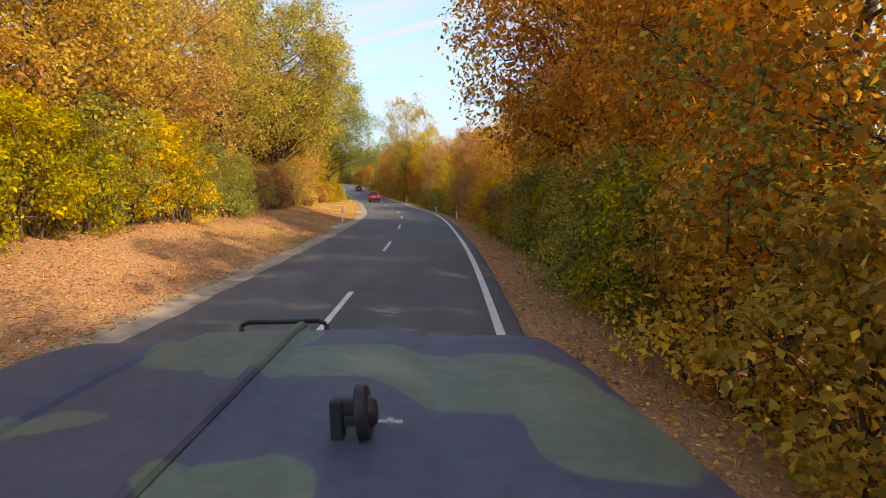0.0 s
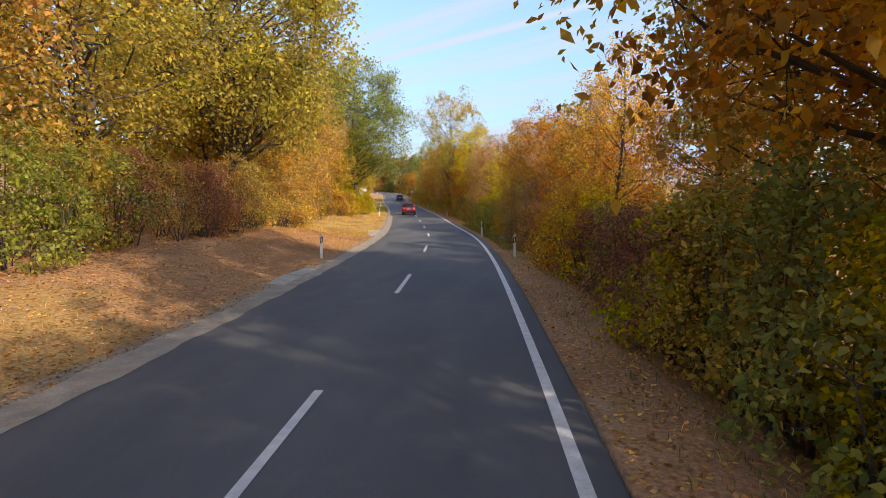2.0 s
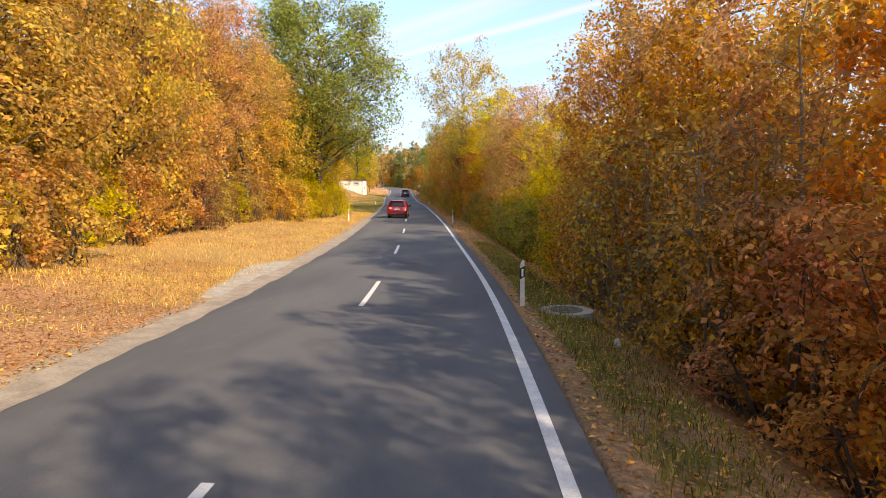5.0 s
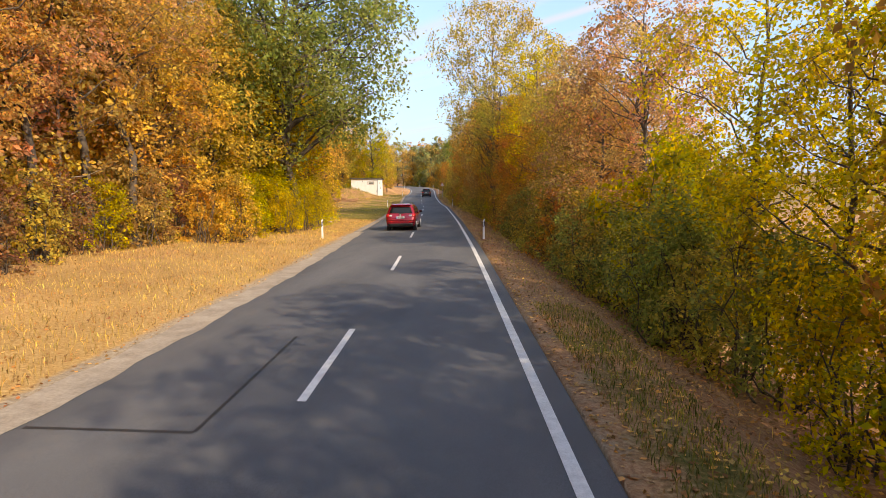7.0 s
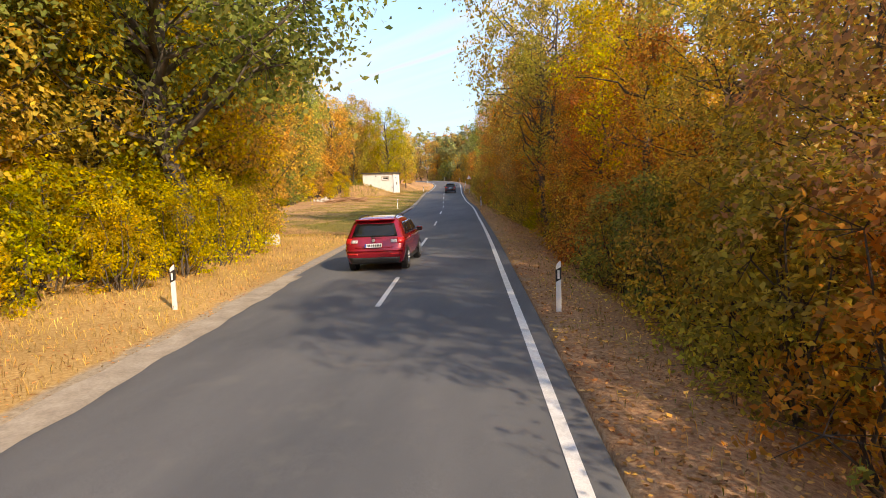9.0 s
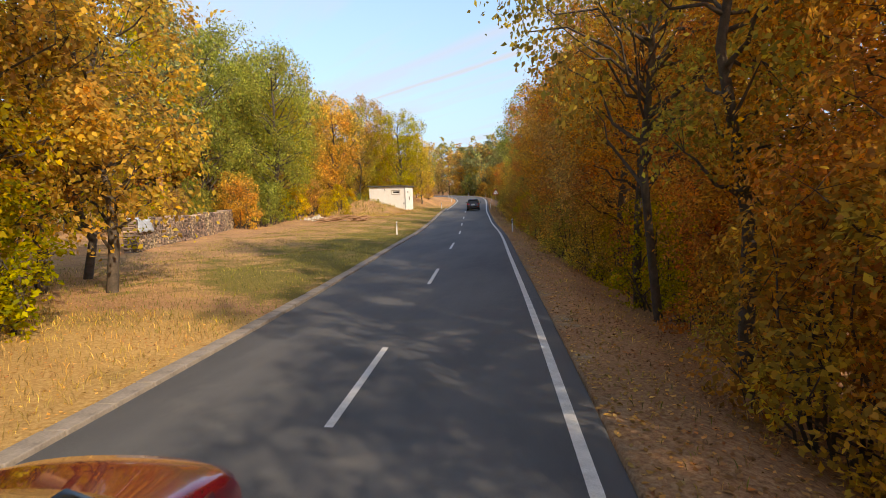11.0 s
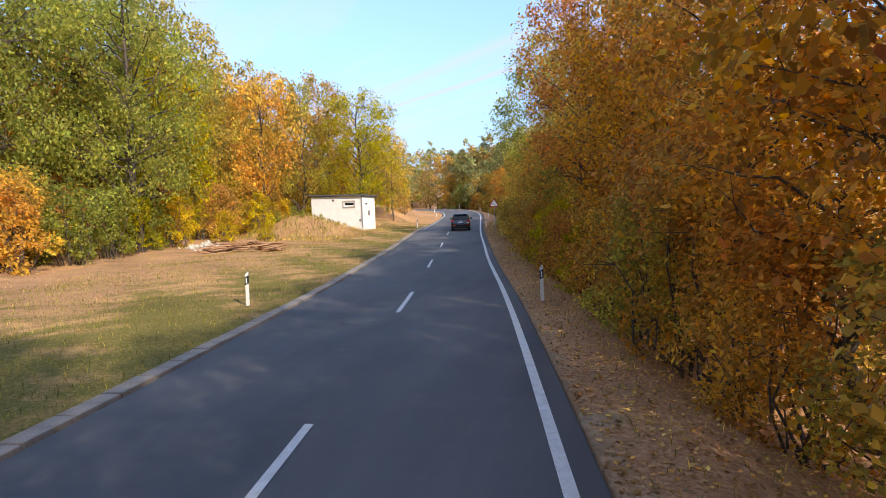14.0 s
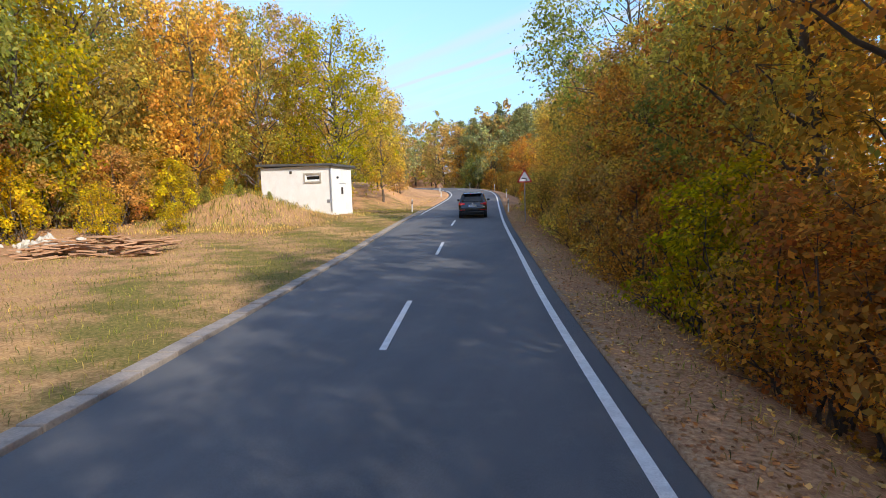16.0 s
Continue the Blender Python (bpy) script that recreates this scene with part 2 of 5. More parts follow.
SIGN_WHITE = plain("sign_white", (0.74, 0.74, 0.72), (0.80, 0.80, 0.78), 4, 0.4, bump=0.02)
SIGN_RED = plain("sign_red", (0.55, 0.03, 0.03), (0.62, 0.05, 0.04), 4, 0.4, bump=0.02)
PLANK = plain("old_board", (0.34, 0.18, 0.09), (0.50, 0.30, 0.17), 4, 0.85, bump=0.3)
RUBBLE = plain("pale_rubble", (0.40, 0.36, 0.30), (0.58, 0.54, 0.46), 5, 0.9, bump=0.4)
RUBBER = plain("tyre_rubber", (0.012, 0.012, 0.012), (0.03, 0.03, 0.03), 12, 0.85, bump=0.2)
ALLOY = plain("alloy_rim", (0.42, 0.43, 0.44), (0.55, 0.56, 0.57), 9, 0.3, 0.9, 0.03)
RED_PAINT = plain("red_car_paint", (0.27, 0.006, 0.018), (0.33, 0.008, 0.022), 2, 0.26, 0.35, 0.0, coat=1.0)
BLACK_PAINT = plain("black_car_paint", (0.008, 0.009, 0.011), (0.014, 0.015, 0.017), 2, 0.25, 0.2, 0.0, coat=0.8)
CAR_GLASS = plain("tinted_car_glass", (0.008, 0.009, 0.010), (0.014, 0.016, 0.018), 2, 0.06, 0.0, 0.0)
TAIL_RED = plain("red_lamp_lens", (0.45, 0.012, 0.012), (0.55, 0.02, 0.018), 20, 0.15, 0.0, 0.0)
TAIL_CLEAR = plain("clear_lamp_lens", (0.28, 0.24, 0.24), (0.60, 0.58, 0.58), 24, 0.12, 0.0, 0.0)
PLATE_BLUE = plain("plate_blue", (0.01, 0.05, 0.35), (0.015, 0.06, 0.4), 9, 0.4, bump=0)


def asphalt_mat():
    m, nodes, links, bs = mat("asphalt", 0.86)
    co = nodes.new("ShaderNodeTexCoord").outputs["Object"]
    grain = noise_node(nodes, links, 90, 3, 0.7, co)
    worn = noise_node(nodes, links, 0.35, 5, 0.6, co, (1.6, 0.35, 1))
    patch = noise_node(nodes, links, 1.3, 4, 0.65, co)
    c = ramp_node(nodes, links, worn.outputs["Fac"], [(0.3, (0.080, 0.084, 0.092)), (0.7, (0.135, 0.136, 0.138))])
    g = ramp_node(nodes, links, grain.outputs["Fac"], [(0.3, (0.55, 0.55, 0.55)), (0.7, (1.4, 1.4, 1.4))])
    c2 = mix_node(nodes, links, 0.8, c.outputs["Color"], g.outputs["Color"], "MULTIPLY")
    p = ramp_node(nodes, links, patch.outputs["Fac"], [(0.55, (0, 0, 0)), (0.75, (1, 1, 1))])
    pf = nodes.new("ShaderNodeMath"); pf.operation = "MULTIPLY"; pf.inputs[1].default_value = 0.35
    links.new(p.outputs["Color"], pf.inputs[0])
    c3 = mix_node(nodes, links, pf.outputs[0], c2, (0.18, 0.168, 0.15))
    links.new(c3, bs.inputs["Base Color"])
    bump_node(nodes, links, bs, grain.outputs["Fac"], 0.45, 0.008)
    return m


def ground_mat():
    """Dry grass, fallen leaves, green grass and gravel, laid out by the sheet's cover attribute and broken up by noise."""
    m, nodes, links, bs = mat("ground_cover", 1.0)
    bs.inputs["Specular IOR Level"].default_value = 0.05
    co = nodes.new("ShaderNodeTexCoord").outputs["Object"]
    at = nodes.new("ShaderNodeAttribute"); at.attribute_name = "cover"
    sp = nodes.new("ShaderNodeSeparateColor")
    links.new(at.outputs["Color"], sp.inputs[0])
    fine = noise_node(nodes, links, 14, 5, 0.7, co)
    mid = noise_node(nodes, links, 1.1, 5, 0.65, co)
    big = noise_node(nodes, links, 0.16, 4, 0.6, co)
    dry = ramp_node(nodes, links, fine.outputs["Fac"], [(0.3, (0.36, 0.22, 0.085)), (0.5, (0.52, 0.33, 0.13)), (0.7, (0.64, 0.45, 0.20))])
    lit = ramp_node(nodes, links, fine.outputs["Fac"], [(0.3, (0.26, 0.14, 0.08)), (0.5, (0.46, 0.26, 0.14)), (0.7, (0.64, 0.41, 0.23))])
    grn = ramp_node(nodes, links, fine.outputs["Fac"], [(0.3, (0.10, 0.10, 0.028)), (0.55, (0.22, 0.185, 0.06)), (0.75, (0.44, 0.31, 0.13))])
    grv = ramp_node(nodes, links, fine.outputs["Fac"], [(0.3, (0.28, 0.22, 0.15)), (0.7, (0.50, 0.42, 0.32))])

    def soft(channel, k=0.9):
        add = nodes.new("ShaderNodeMath"); add.operation = "ADD"
        links.new(sp.outputs[channel], add.inputs[0]); links.new(mid.outputs["Fac"], add.inputs[1])
        r = ramp_node(nodes, links, add.outputs[0], [(0.70, (0, 0, 0)), (1.08, (1, 1, 1))])
        return r.outputs["Color"]

    c = mix_node(nodes, links, soft("Red"), dry.outputs["Color"], lit.outputs["Color"])
    c = mix_node(nodes, links, soft("Green"), c, grn.outputs["Color"])
    c = mix_node(nodes, links, soft("Blue"), c, grv.outputs["Color"])
    v = ramp_node(nodes, links, big.outputs["Fac"], [(0.3, (0.75, 0.75, 0.75)), (0.7, (1.15, 1.12, 1.05))])
    c = mix_node(nodes, links, 1.0, c, v.outputs["Color"], "MULTIPLY")
    links.new(c, bs.inputs["Base Color"])
    bump_node(nodes, links, bs, fine.outputs["Fac"], 0.8, 0.05)
    return m


CAMO_PATCHES = [(-0.16, 1.72, 0.25, 0.24), (0.0, 1.50, 0.14, 0.14), (0.26, 1.51, 0.26, 0.15), (0.56, 1.40, 0.26, 0.22), (0.76, 1.16, 0.20, 0.24), (-0.37, 1.13, 0.16, 0.06), (0.13, 0.86, 0.15, 0.10), (-0.72, 0.95, 0.2, 0.3)]


def camouflage_mat():
    """Dark blue paint with soft-edged green patches, faded and dusty."""
    m, nodes, links, bs = mat("camouflage_paint", 0.6)
    co = nodes.new("ShaderNodeTexCoord").outputs["Object"]
    n = noise_node(nodes, links, 3.2, 2.0, 0.5, co)
    d = noise_node(nodes, links, 25, 4, 0.6, co)
    big = noise_node(nodes, links, 2.0, 4, 0.6, co)
    worn = nodes.new("ShaderNodeVectorMath"); worn.operation = "MULTIPLY_ADD"
    worn.inputs[1].default_value = (0.22, 0.22, 0)
    links.new(n.outputs["Color"], worn.inputs[0])
    links.new(co, worn.inputs[2])
    near = None
    for px, py, a, b in CAMO_PATCHES:
        off = nodes.new("ShaderNodeVectorMath"); off.operation = "SUBTRACT"
        off.inputs[1].default_value = (px + 0.11, py + 0.11, 0)
        links.new(worn.outputs[0], off.inputs[0])
        sc = nodes.new("ShaderNodeVectorMath"); sc.operation = "MULTIPLY"
        sc.inputs[1].default_value = (1 / a, 1 / b, 0)
        links.new(off.outputs[0], sc.inputs[0])
        le = nodes.new("ShaderNodeVectorMath"); le.operation = "LENGTH"
        links.new(sc.outputs[0], le.inputs[0])
        if near is None:
            near = le.outputs["Value"]
        else:
            mn = nodes.new("ShaderNodeMath"); mn.operation = "MINIMUM"
            links.new(near, mn.inputs[0]); links.new(le.outputs["Value"], mn.inputs[1])
            near = mn.outputs[0]
    half = nodes.new("ShaderNodeMath"); half.operation = "MULTIPLY"; half.inputs[1].default_value = 0.5
    links.new(near, half.inputs[0])
    r = ramp_node(nodes, links, half.outputs[0], [(0.0, (0.115, 0.150, 0.100)), (0.492, (0.115, 0.150, 0.100)), (0.508, (0.066, 0.073, 0.110)), (1.0, (0.066, 0.073, 0.110))])
    dust = ramp_node(nodes, links, d.outputs["Fac"], [(0.3, (0.86, 0.86, 0.86)), (0.7, (1.2, 1.2, 1.2))])
    fade = ramp_node(nodes, links, big.outputs["Fac"], [(0.3, (0.85, 0.85, 0.88)), (0.7, (1.2, 1.18, 1.12))])
    c = mix_node(nodes, links, 1.0, r.outputs["Color"], dust.outputs["Color"], "MULTIPLY")
    links.new(mix_node(nodes, links, 1.0, c, fade.outputs["Color"], "MULTIPLY"), bs.inputs["Base Color"])
    bump_node(nodes, links, bs, d.outputs["Fac"], 0.08, 0.004)
    return m


ASPHALT, GROUND, CAMO = asphalt_mat(), ground_mat(), camouflage_mat()

# ---- mesh helpers ----


def mesh_of(name, verts, faces, material=None, smooth=False):
    me = bpy.data.meshes.new(name)
    me.from_pydata([tuple(v) for v in verts], [], faces)
    if material:
        me.materials.append(material)
    if smooth:
        me.polygons.foreach_set("use_smooth", [True] * len(me.polygons))
    me.update()
    return me


def quads_mesh(name, co, material):
    """A mesh of loose four-cornered faces from an array (n, 4, 3)."""
    n = len(co)
    me = bpy.data.meshes.new(name)
    me.vertices.add(n * 4)
    me.vertices.foreach_set("co", np.ascontiguousarray(co, dtype=np.float32).ravel())
    me.loops.add(n * 4)
    me.loops.foreach_set("vertex_index", np.arange(n * 4, dtype=np.int32))
    me.polygons.add(n)
    me.polygons.foreach_set("loop_start", np.arange(0, n * 4, 4, dtype=np.int32))
    me.polygons.foreach_set("loop_total", np.full(n, 4, dtype=np.int32))
    me.materials.append(material)
    me.update(calc_edges=True)
    return me


def unit(v):
    return v / np.maximum(np.linalg.norm(v, axis=-1, keepdims=True), 1e-9)


def leaf_quads(rng, at, size, width=0.64, flat=0.35, droop=0.3):
    """Folded kite-shaped leaves at the points given."""
    n = len(at)
    axis = rng.normal(size=(n, 3)); axis[:, 2] -= droop
    axis = unit(axis)
    nor = rng.normal(size=(n, 3)); nor[:, 2] = np.abs(nor[:, 2]) + flat
    side = unit(np.cross(nor, axis))
    nor = np.cross(axis, side)
    L = (size * rng.uniform(0.65, 1.35, n))[:, None]
    W = L * width * 0.5
    mid = at + axis * L * 0.45 + nor * L * 0.12
    return np.stack([at, mid + side * W, at + axis * L, mid - side * W], axis=1)


def part(name, bm, material, parent=None, label="", smooth=False):
    """Links a bmesh as one mesh object, under a thing where one is given."""
    me = bpy.data.meshes.new(name)
    bm.to_mesh(me)
    bm.free()
    me.materials.append(material)
    if smooth:
        me.polygons.foreach_set("use_smooth", [True] * len(me.polygons))
    ob = new(name, me)
    ob.parent = parent
    return tagged(ob, label)


def piece(name, me, parent, m=None, label=""):
    ob = new(name, me)
    ob.parent = parent
    if m is not None:
        ob.matrix_basis = m
    return tagged(ob, label)


def box_bm(size, at=(0, 0, 0), bevel=0.0, turn=None):
    bm = bmesh.new()
    bmesh.ops.create_cube(bm, size=1.0)
    bmesh.ops.scale(bm, vec=size, verts=bm.verts)
    if bevel:
        bmesh.ops.bevel(bm, geom=list(bm.edges), offset=bevel, segments=2, affect="EDGES", profile=0.6)
    if turn is not None:
        bmesh.ops.transform(bm, matrix=turn, verts=bm.verts)
    bmesh.ops.translate(bm, vec=at, verts=bm.verts)
    return bm


def cyl_bm(r0, r1, p0, p1, sides=12, bevel=0.0):
    p0, p1 = Vector(p0), Vector(p1)
    bm = bmesh.new()
    bmesh.ops.create_cone(bm, cap_ends=True, segments=sides, radius1=r0, radius2=r1, depth=(p1 - p0).length)
    if bevel:
        bmesh.ops.bevel(bm, geom=[e for e in bm.edges if abs(e.verts[0].co.z - e.verts[1].co.z) < 1e-5], offset=bevel, segments=2, affect="EDGES", profile=0.6)
    q = (p1 - p0).to_track_quat("Z", "Y").to_matrix().to_4x4()
    bmesh.ops.transform(bm, matrix=Matrix.Translation((p0 + p1) / 2) @ q, verts=bm.verts)
    return bm


def join_bm(*many):
    out = bmesh.new()
    for b in many:
        me = bpy.data.meshes.new("joined")
        b.to_mesh(me)
        b.free()
        out.from_mesh(me)
        bpy.data.meshes.remove(me)
    return out


# ---- the lie of the land ----
STEP = np.arange(-200.0, 901.0, 1.0)


def eased(knots, sigma):
    v = np.interp(STEP, [k[0] for k in knots], [k[1] for k in knots])
    w = np.exp(-0.5 * (np.arange(-40, 41) / sigma) ** 2)
    return np.convolve(np.pad(v, 40, mode="edge"), w / w.sum(), mode="valid")


ROAD_X = eased([(-200, -3.2), (-10.0, -2.5), (0.0, -2.4), (10.0, -2.25), (20.0, -2.17), (30.0, -2.42), (40.0, -2.74), (50.0, -3.32), (60.0, -4.17), (70.0, -5.51), (80.0, -6.95), (90.0, -8.43), (100.0, -10.08), (110.0, -11.63), (120.0, -13.32), (130.0, -15.12), (140.0, -16.82), (150.0, -18.68), (160.0, -20.86), (170.0, -22.68), (180.0, -24.74), (195.0, -27.4), (213.0, -30.5), (228, -33.1), (240, -36.0), (250, -41.0), (260, -50), (275, -67), (320, -115), (400, -190), (900, -600)], 5.0)
ROAD_Z = eased([(-200, 0.3), (-10.0, 0.12), (0.0, 0.16), (10.0, 0.25), (20.0, 0.32), (30.0, 0.21), (40.0, 0.13), (50.0, 0.07), (60.0, -0.07), (70.0, -0.21), (80.0, -0.26), (90.0, -0.17), (100.0, -0.11), (110.0, -0.13), (120.0, -0.15), (130.0, -0.04), (140.0, 0.03), (150.0, 0.0), (160.0, 0.05), (170.0, 0.27), (180.0, 0.6), (195.0, 0.99), (215.0, 1.52), (228, 1.95), (240.0, 2.65), (250, 3.2), (270, 3.8), (320, 4.6), (420, 5.5), (900, 9)], 5.0)


def cx(y):
    return np.interp(y, STEP, ROAD_X)


def zr(y):
    return np.interp(y, STEP, ROAD_Z)


def ease(a, b, v):
    k = np.clip((v - a) / (b - a), 0, 1)
    return k * k * (3 - 2 * k)


RIGHT = ([0, 3.45, 3.46, 4.5, 5.2, 6.6, 9, 20, 60, 200, 700], [-0.12, -0.12, -0.03, -0.06, -0.28, -0.95, -1.2, -1.5, -2.2, -3.0, 0])
LEFT_BANK = ([0, 3.45, 3.46, 4.3, 6.0, 8.0, 10, 16, 40, 120, 700], [-0.12, -0.12, -0.03, 0.08, 0.5, 1.0, 1.3, 2.0, 4.5, 9, 24])
LEFT_OPEN = ([0, 3.45, 3.46, 5.0, 8.0, 11, 16, 25, 50, 120, 700], [-0.12, -0.12, -0.03, 0.05, 0.28, 0.5, 0.9, 2.0, 4.5, 10, 24])
LEFT_MEADOW = ([0, 3.45, 3.46, 4.0, 8.0, 14, 20, 26, 32, 45, 70, 150, 700], [-0.12, -0.12, -0.03, 0.02, 0.06, 0.15, 0.3, 0.7, 1.8, 4.5, 10, 18, 30])


def ground_z(x, y):
    """Height of the ground sheet at x, y (numbers or arrays)."""
    x, y = np.asarray(x, float), np.asarray(y, float)
    d = x - cx(y)
    a = np.abs(d)
    k1, k2 = ease(48, 64, y), ease(106, 124, y)
    left = np.interp(a, *LEFT_BANK) * (1 - k1) + k1 * ((1 - k2) * np.interp(a, *LEFT_OPEN) + k2 * np.interp(a, *LEFT_MEADOW))
    side = np.where(d > 0, np.interp(a, *RIGHT), left)
    mound = 2.0 * np.exp(-(((x + 40.8) / 4.0) ** 2 + ((y - 184.8) / 3.4) ** 2)) + 0.2 * np.exp(-(((x + 37) / 5) ** 2 + ((y - 188) / 6) ** 2))
    bank = 2.2 * ease(196, 215, y) * ease(5, 12, -d) * (1 - ease(225, 255, y))
    hill = (27 * ease(245, 430, y) * ease(6, 40, a) + 8 * ease(300, 600, y)) * (1 - 0.9 * ease(15, 90, d))
    rough = 0.10 * np.sin(x * 0.9 + 1.3 * np.sin(y * 0.37)) * np.sin(y * 0.61 + x * 0.23) * ease(3.8, 7, a)
    return zr(y) + side + mound + bank + hill + rough


def on_ground(x, y):
    return (float(x), float(y), float(ground_z(x, y)))


ds = np.concatenate([-np.geomspace(700, 30, 16), -np.arange(28, 12, -1.5), -np.arange(12, 4.2, -0.6), [-4.2, -3.8, -3.46, -3.44, -2, 0, 2, 3.44, 3.46, 3.8, 4.2],
                     np.arange(4.6, 12, 0.5), np.arange(12, 30, 2.0), np.geomspace(30, 700, 16)])
ys = np.concatenate([-np.geomspace(700, 30, 10), np.arange(-28, 250, 1.0), np.arange(250, 420, 5.0), np.geomspace(425, 1400, 14)])
Y, D = np.meshgrid(ys, ds, indexing="ij")
X = cx(Y) + D
Z = ground_z(X, Y)
nd = len(ds)
faces = [(i * nd + j, i * nd + j + 1, (i + 1) * nd + j + 1, (i + 1) * nd + j) for i in range(len(ys) - 1) for j in range(nd - 1)]
g_me = mesh_of("ground", np.stack([X, Y, Z], -1).reshape(-1, 3), faces, GROUND, True)
cover = g_me.color_attributes.new("cover", "FLOAT_COLOR", "POINT")
wob = 0.15 * np.sin(Y * 0.8 + D) + 0.1 * np.sin(Y * 2.3 - D * 1.7)
red = np.where(D > 0, 0.75, 0.80 * (1 - ease(52, 64, Y)) * (1 - 0.75 * np.exp(-((Y - 27) / 6) ** 2)) + 0.25 * ease(6, 9, -D)) + wob * 0.5
red = np.where((D < -24) | (Y > 240), 0.8, red)
red = np.where(D > 12, 0.8, red)
red = np.where((D < 0) & (Y > 114), 0.5 + wob * 0.6, red)
grn = np.where(D < 0, (0.60 - 0.20 * ease(138, 156, Y)) * ease(112, 122, Y) * (1 - ease(200, 215, Y)) * (1 - 0.75 * ease(6, 14, -D)) + wob * 0.9, 0.75 * np.exp(-((D - 4.3) / 0.6) ** 2) * np.exp(-((Y - 62) / 11) ** 2) + 0.12 * np.exp(-((D - 4) / 0.5) ** 2) + wob * 0.3)
grn = np.where(D > 60, 0.36, grn)
blu = np.where(D < 0, np.exp(-((D + 3.7) / 0.35) ** 2) * 0.8 * (1 - ease(96, 104, Y)), 0.35 * np.exp(-((D - 3.6) / 0.25) ** 2))
cover.data.foreach_set("color", np.stack([red, grn, blu, np.ones_like(red)], -1).astype(np.float32).ravel())
tagged(new("ground", g_me), "verges with fallen leaves, dry grass and a mown meadow", "ground", kind="structure")

# ---- the road ----
ry = np.arange(-60, 330.1, 1.5)
rd = np.array([-3.42, -3.40, -3.36, -2.4, -1.2, 0, 1.2, 2.4, 3.36, 3.40, 3.42])
rz = np.array([-0.14, -0.02, 0.0, 0.02, 0.035, 0.04, 0.035, 0.02, 0.0, -0.02, -0.14])
rv = [(cx(y) + d, y, zr(y) + z) for y in ry for d, z in zip(rd, rz)]
rf = [(i * 11 + j, i * 11 + j + 1, (i + 1) * 11 + j + 1, (i + 1) * 11 + j) for i in range(len(ry) - 1) for j in range(10)]
road = tagged(new("road", mesh_of("road", rv, rf, ASPHALT, True)), "two-lane country road of worn grey asphalt", "road", kind="structure")


def strip(y0, y1, d, w, lift=0.008, step=1.0):
    n = max(2, int(round((y1 - y0) / step)) + 1)
    verts, out = [], []
    for k, y in enumerate(np.linspace(y0, y1, n)):
        for dd in (d - w / 2, d + w / 2):
            verts.append((cx(y) + dd, y, zr(y) + float(np.interp(dd, rd, rz)) + lift))
        if k:
            out.append((2 * k - 2, 2 * k - 1, 2 * k + 1, 2 * k))
    return verts, out


piece("edge_line", mesh_of("edge_line", *strip(-40, 300, 3.02, 0.15), LINE_PAINT), road, label="white painted edge line")
# cast gutter along the left edge of the asphalt, dusty and uneven
GUTTER = plain("dusty_gutter_concrete", (0.25, 0.205, 0.155), (0.40, 0.34, 0.265), 2.2, 0.93, bump=0.5, dist=0.012)
gv, gf = [], []
for k, y in enumerate(np.arange(-30, 100.01, 0.4)):
    inner = -3.10 + 0.035 * math.sin(y * 1.7) + 0.025 * math.sin(y * 4.3 + 1)
    outer = -3.76 - 0.06 * math.sin(y * 0.9 + 2) - 0.045 * math.sin(y * 3.1)
    for d, z in ((inner, 0.0125), (-3.38, 0.008), (outer + 0.03, 0.028), (outer, -0.06)):
        gv.append((cx(y) + d, y, zr(y) + z))
    if k:
        gf += [(4 * k - 4 + j, 4 * k - 3 + j, 4 * k + 1 + j, 4 * k + j)[::-1] for j in range(3)]
piece("gutter", mesh_of("gutter", gv, gf, GUTTER), road, label="pale dusty concrete gutter beside the asphalt")
TAR = plain("tar", (0.018, 0.018, 0.019), (0.035, 0.035, 0.036), 8, 0.6, bump=0.2)
piece("tar_seam", mesh_of("tar_seam", *strip(69.8, 74.2, -0.95, 0.05, 0.006), TAR), road, label="dark tar seam")
piece("tar_seam", mesh_of("tar_seam", *strip(69.75, 69.82, -2.0, 2.1, 0.005), TAR), road, label="dark tar seam")
piece("edge_line", mesh_of("edge_line", *strip(192, 300, -3.05, 0.12), LINE_PAINT), road, label="white painted edge line")
for k in range(-3, 24):
    far = 13.6 + 12.25 * k
    piece("lane_dash", mesh_of("lane_dash", *strip(far - 4.0, far, 0.0, 0.12), LINE_PAINT), road)

# ---- trees and shrubs ----


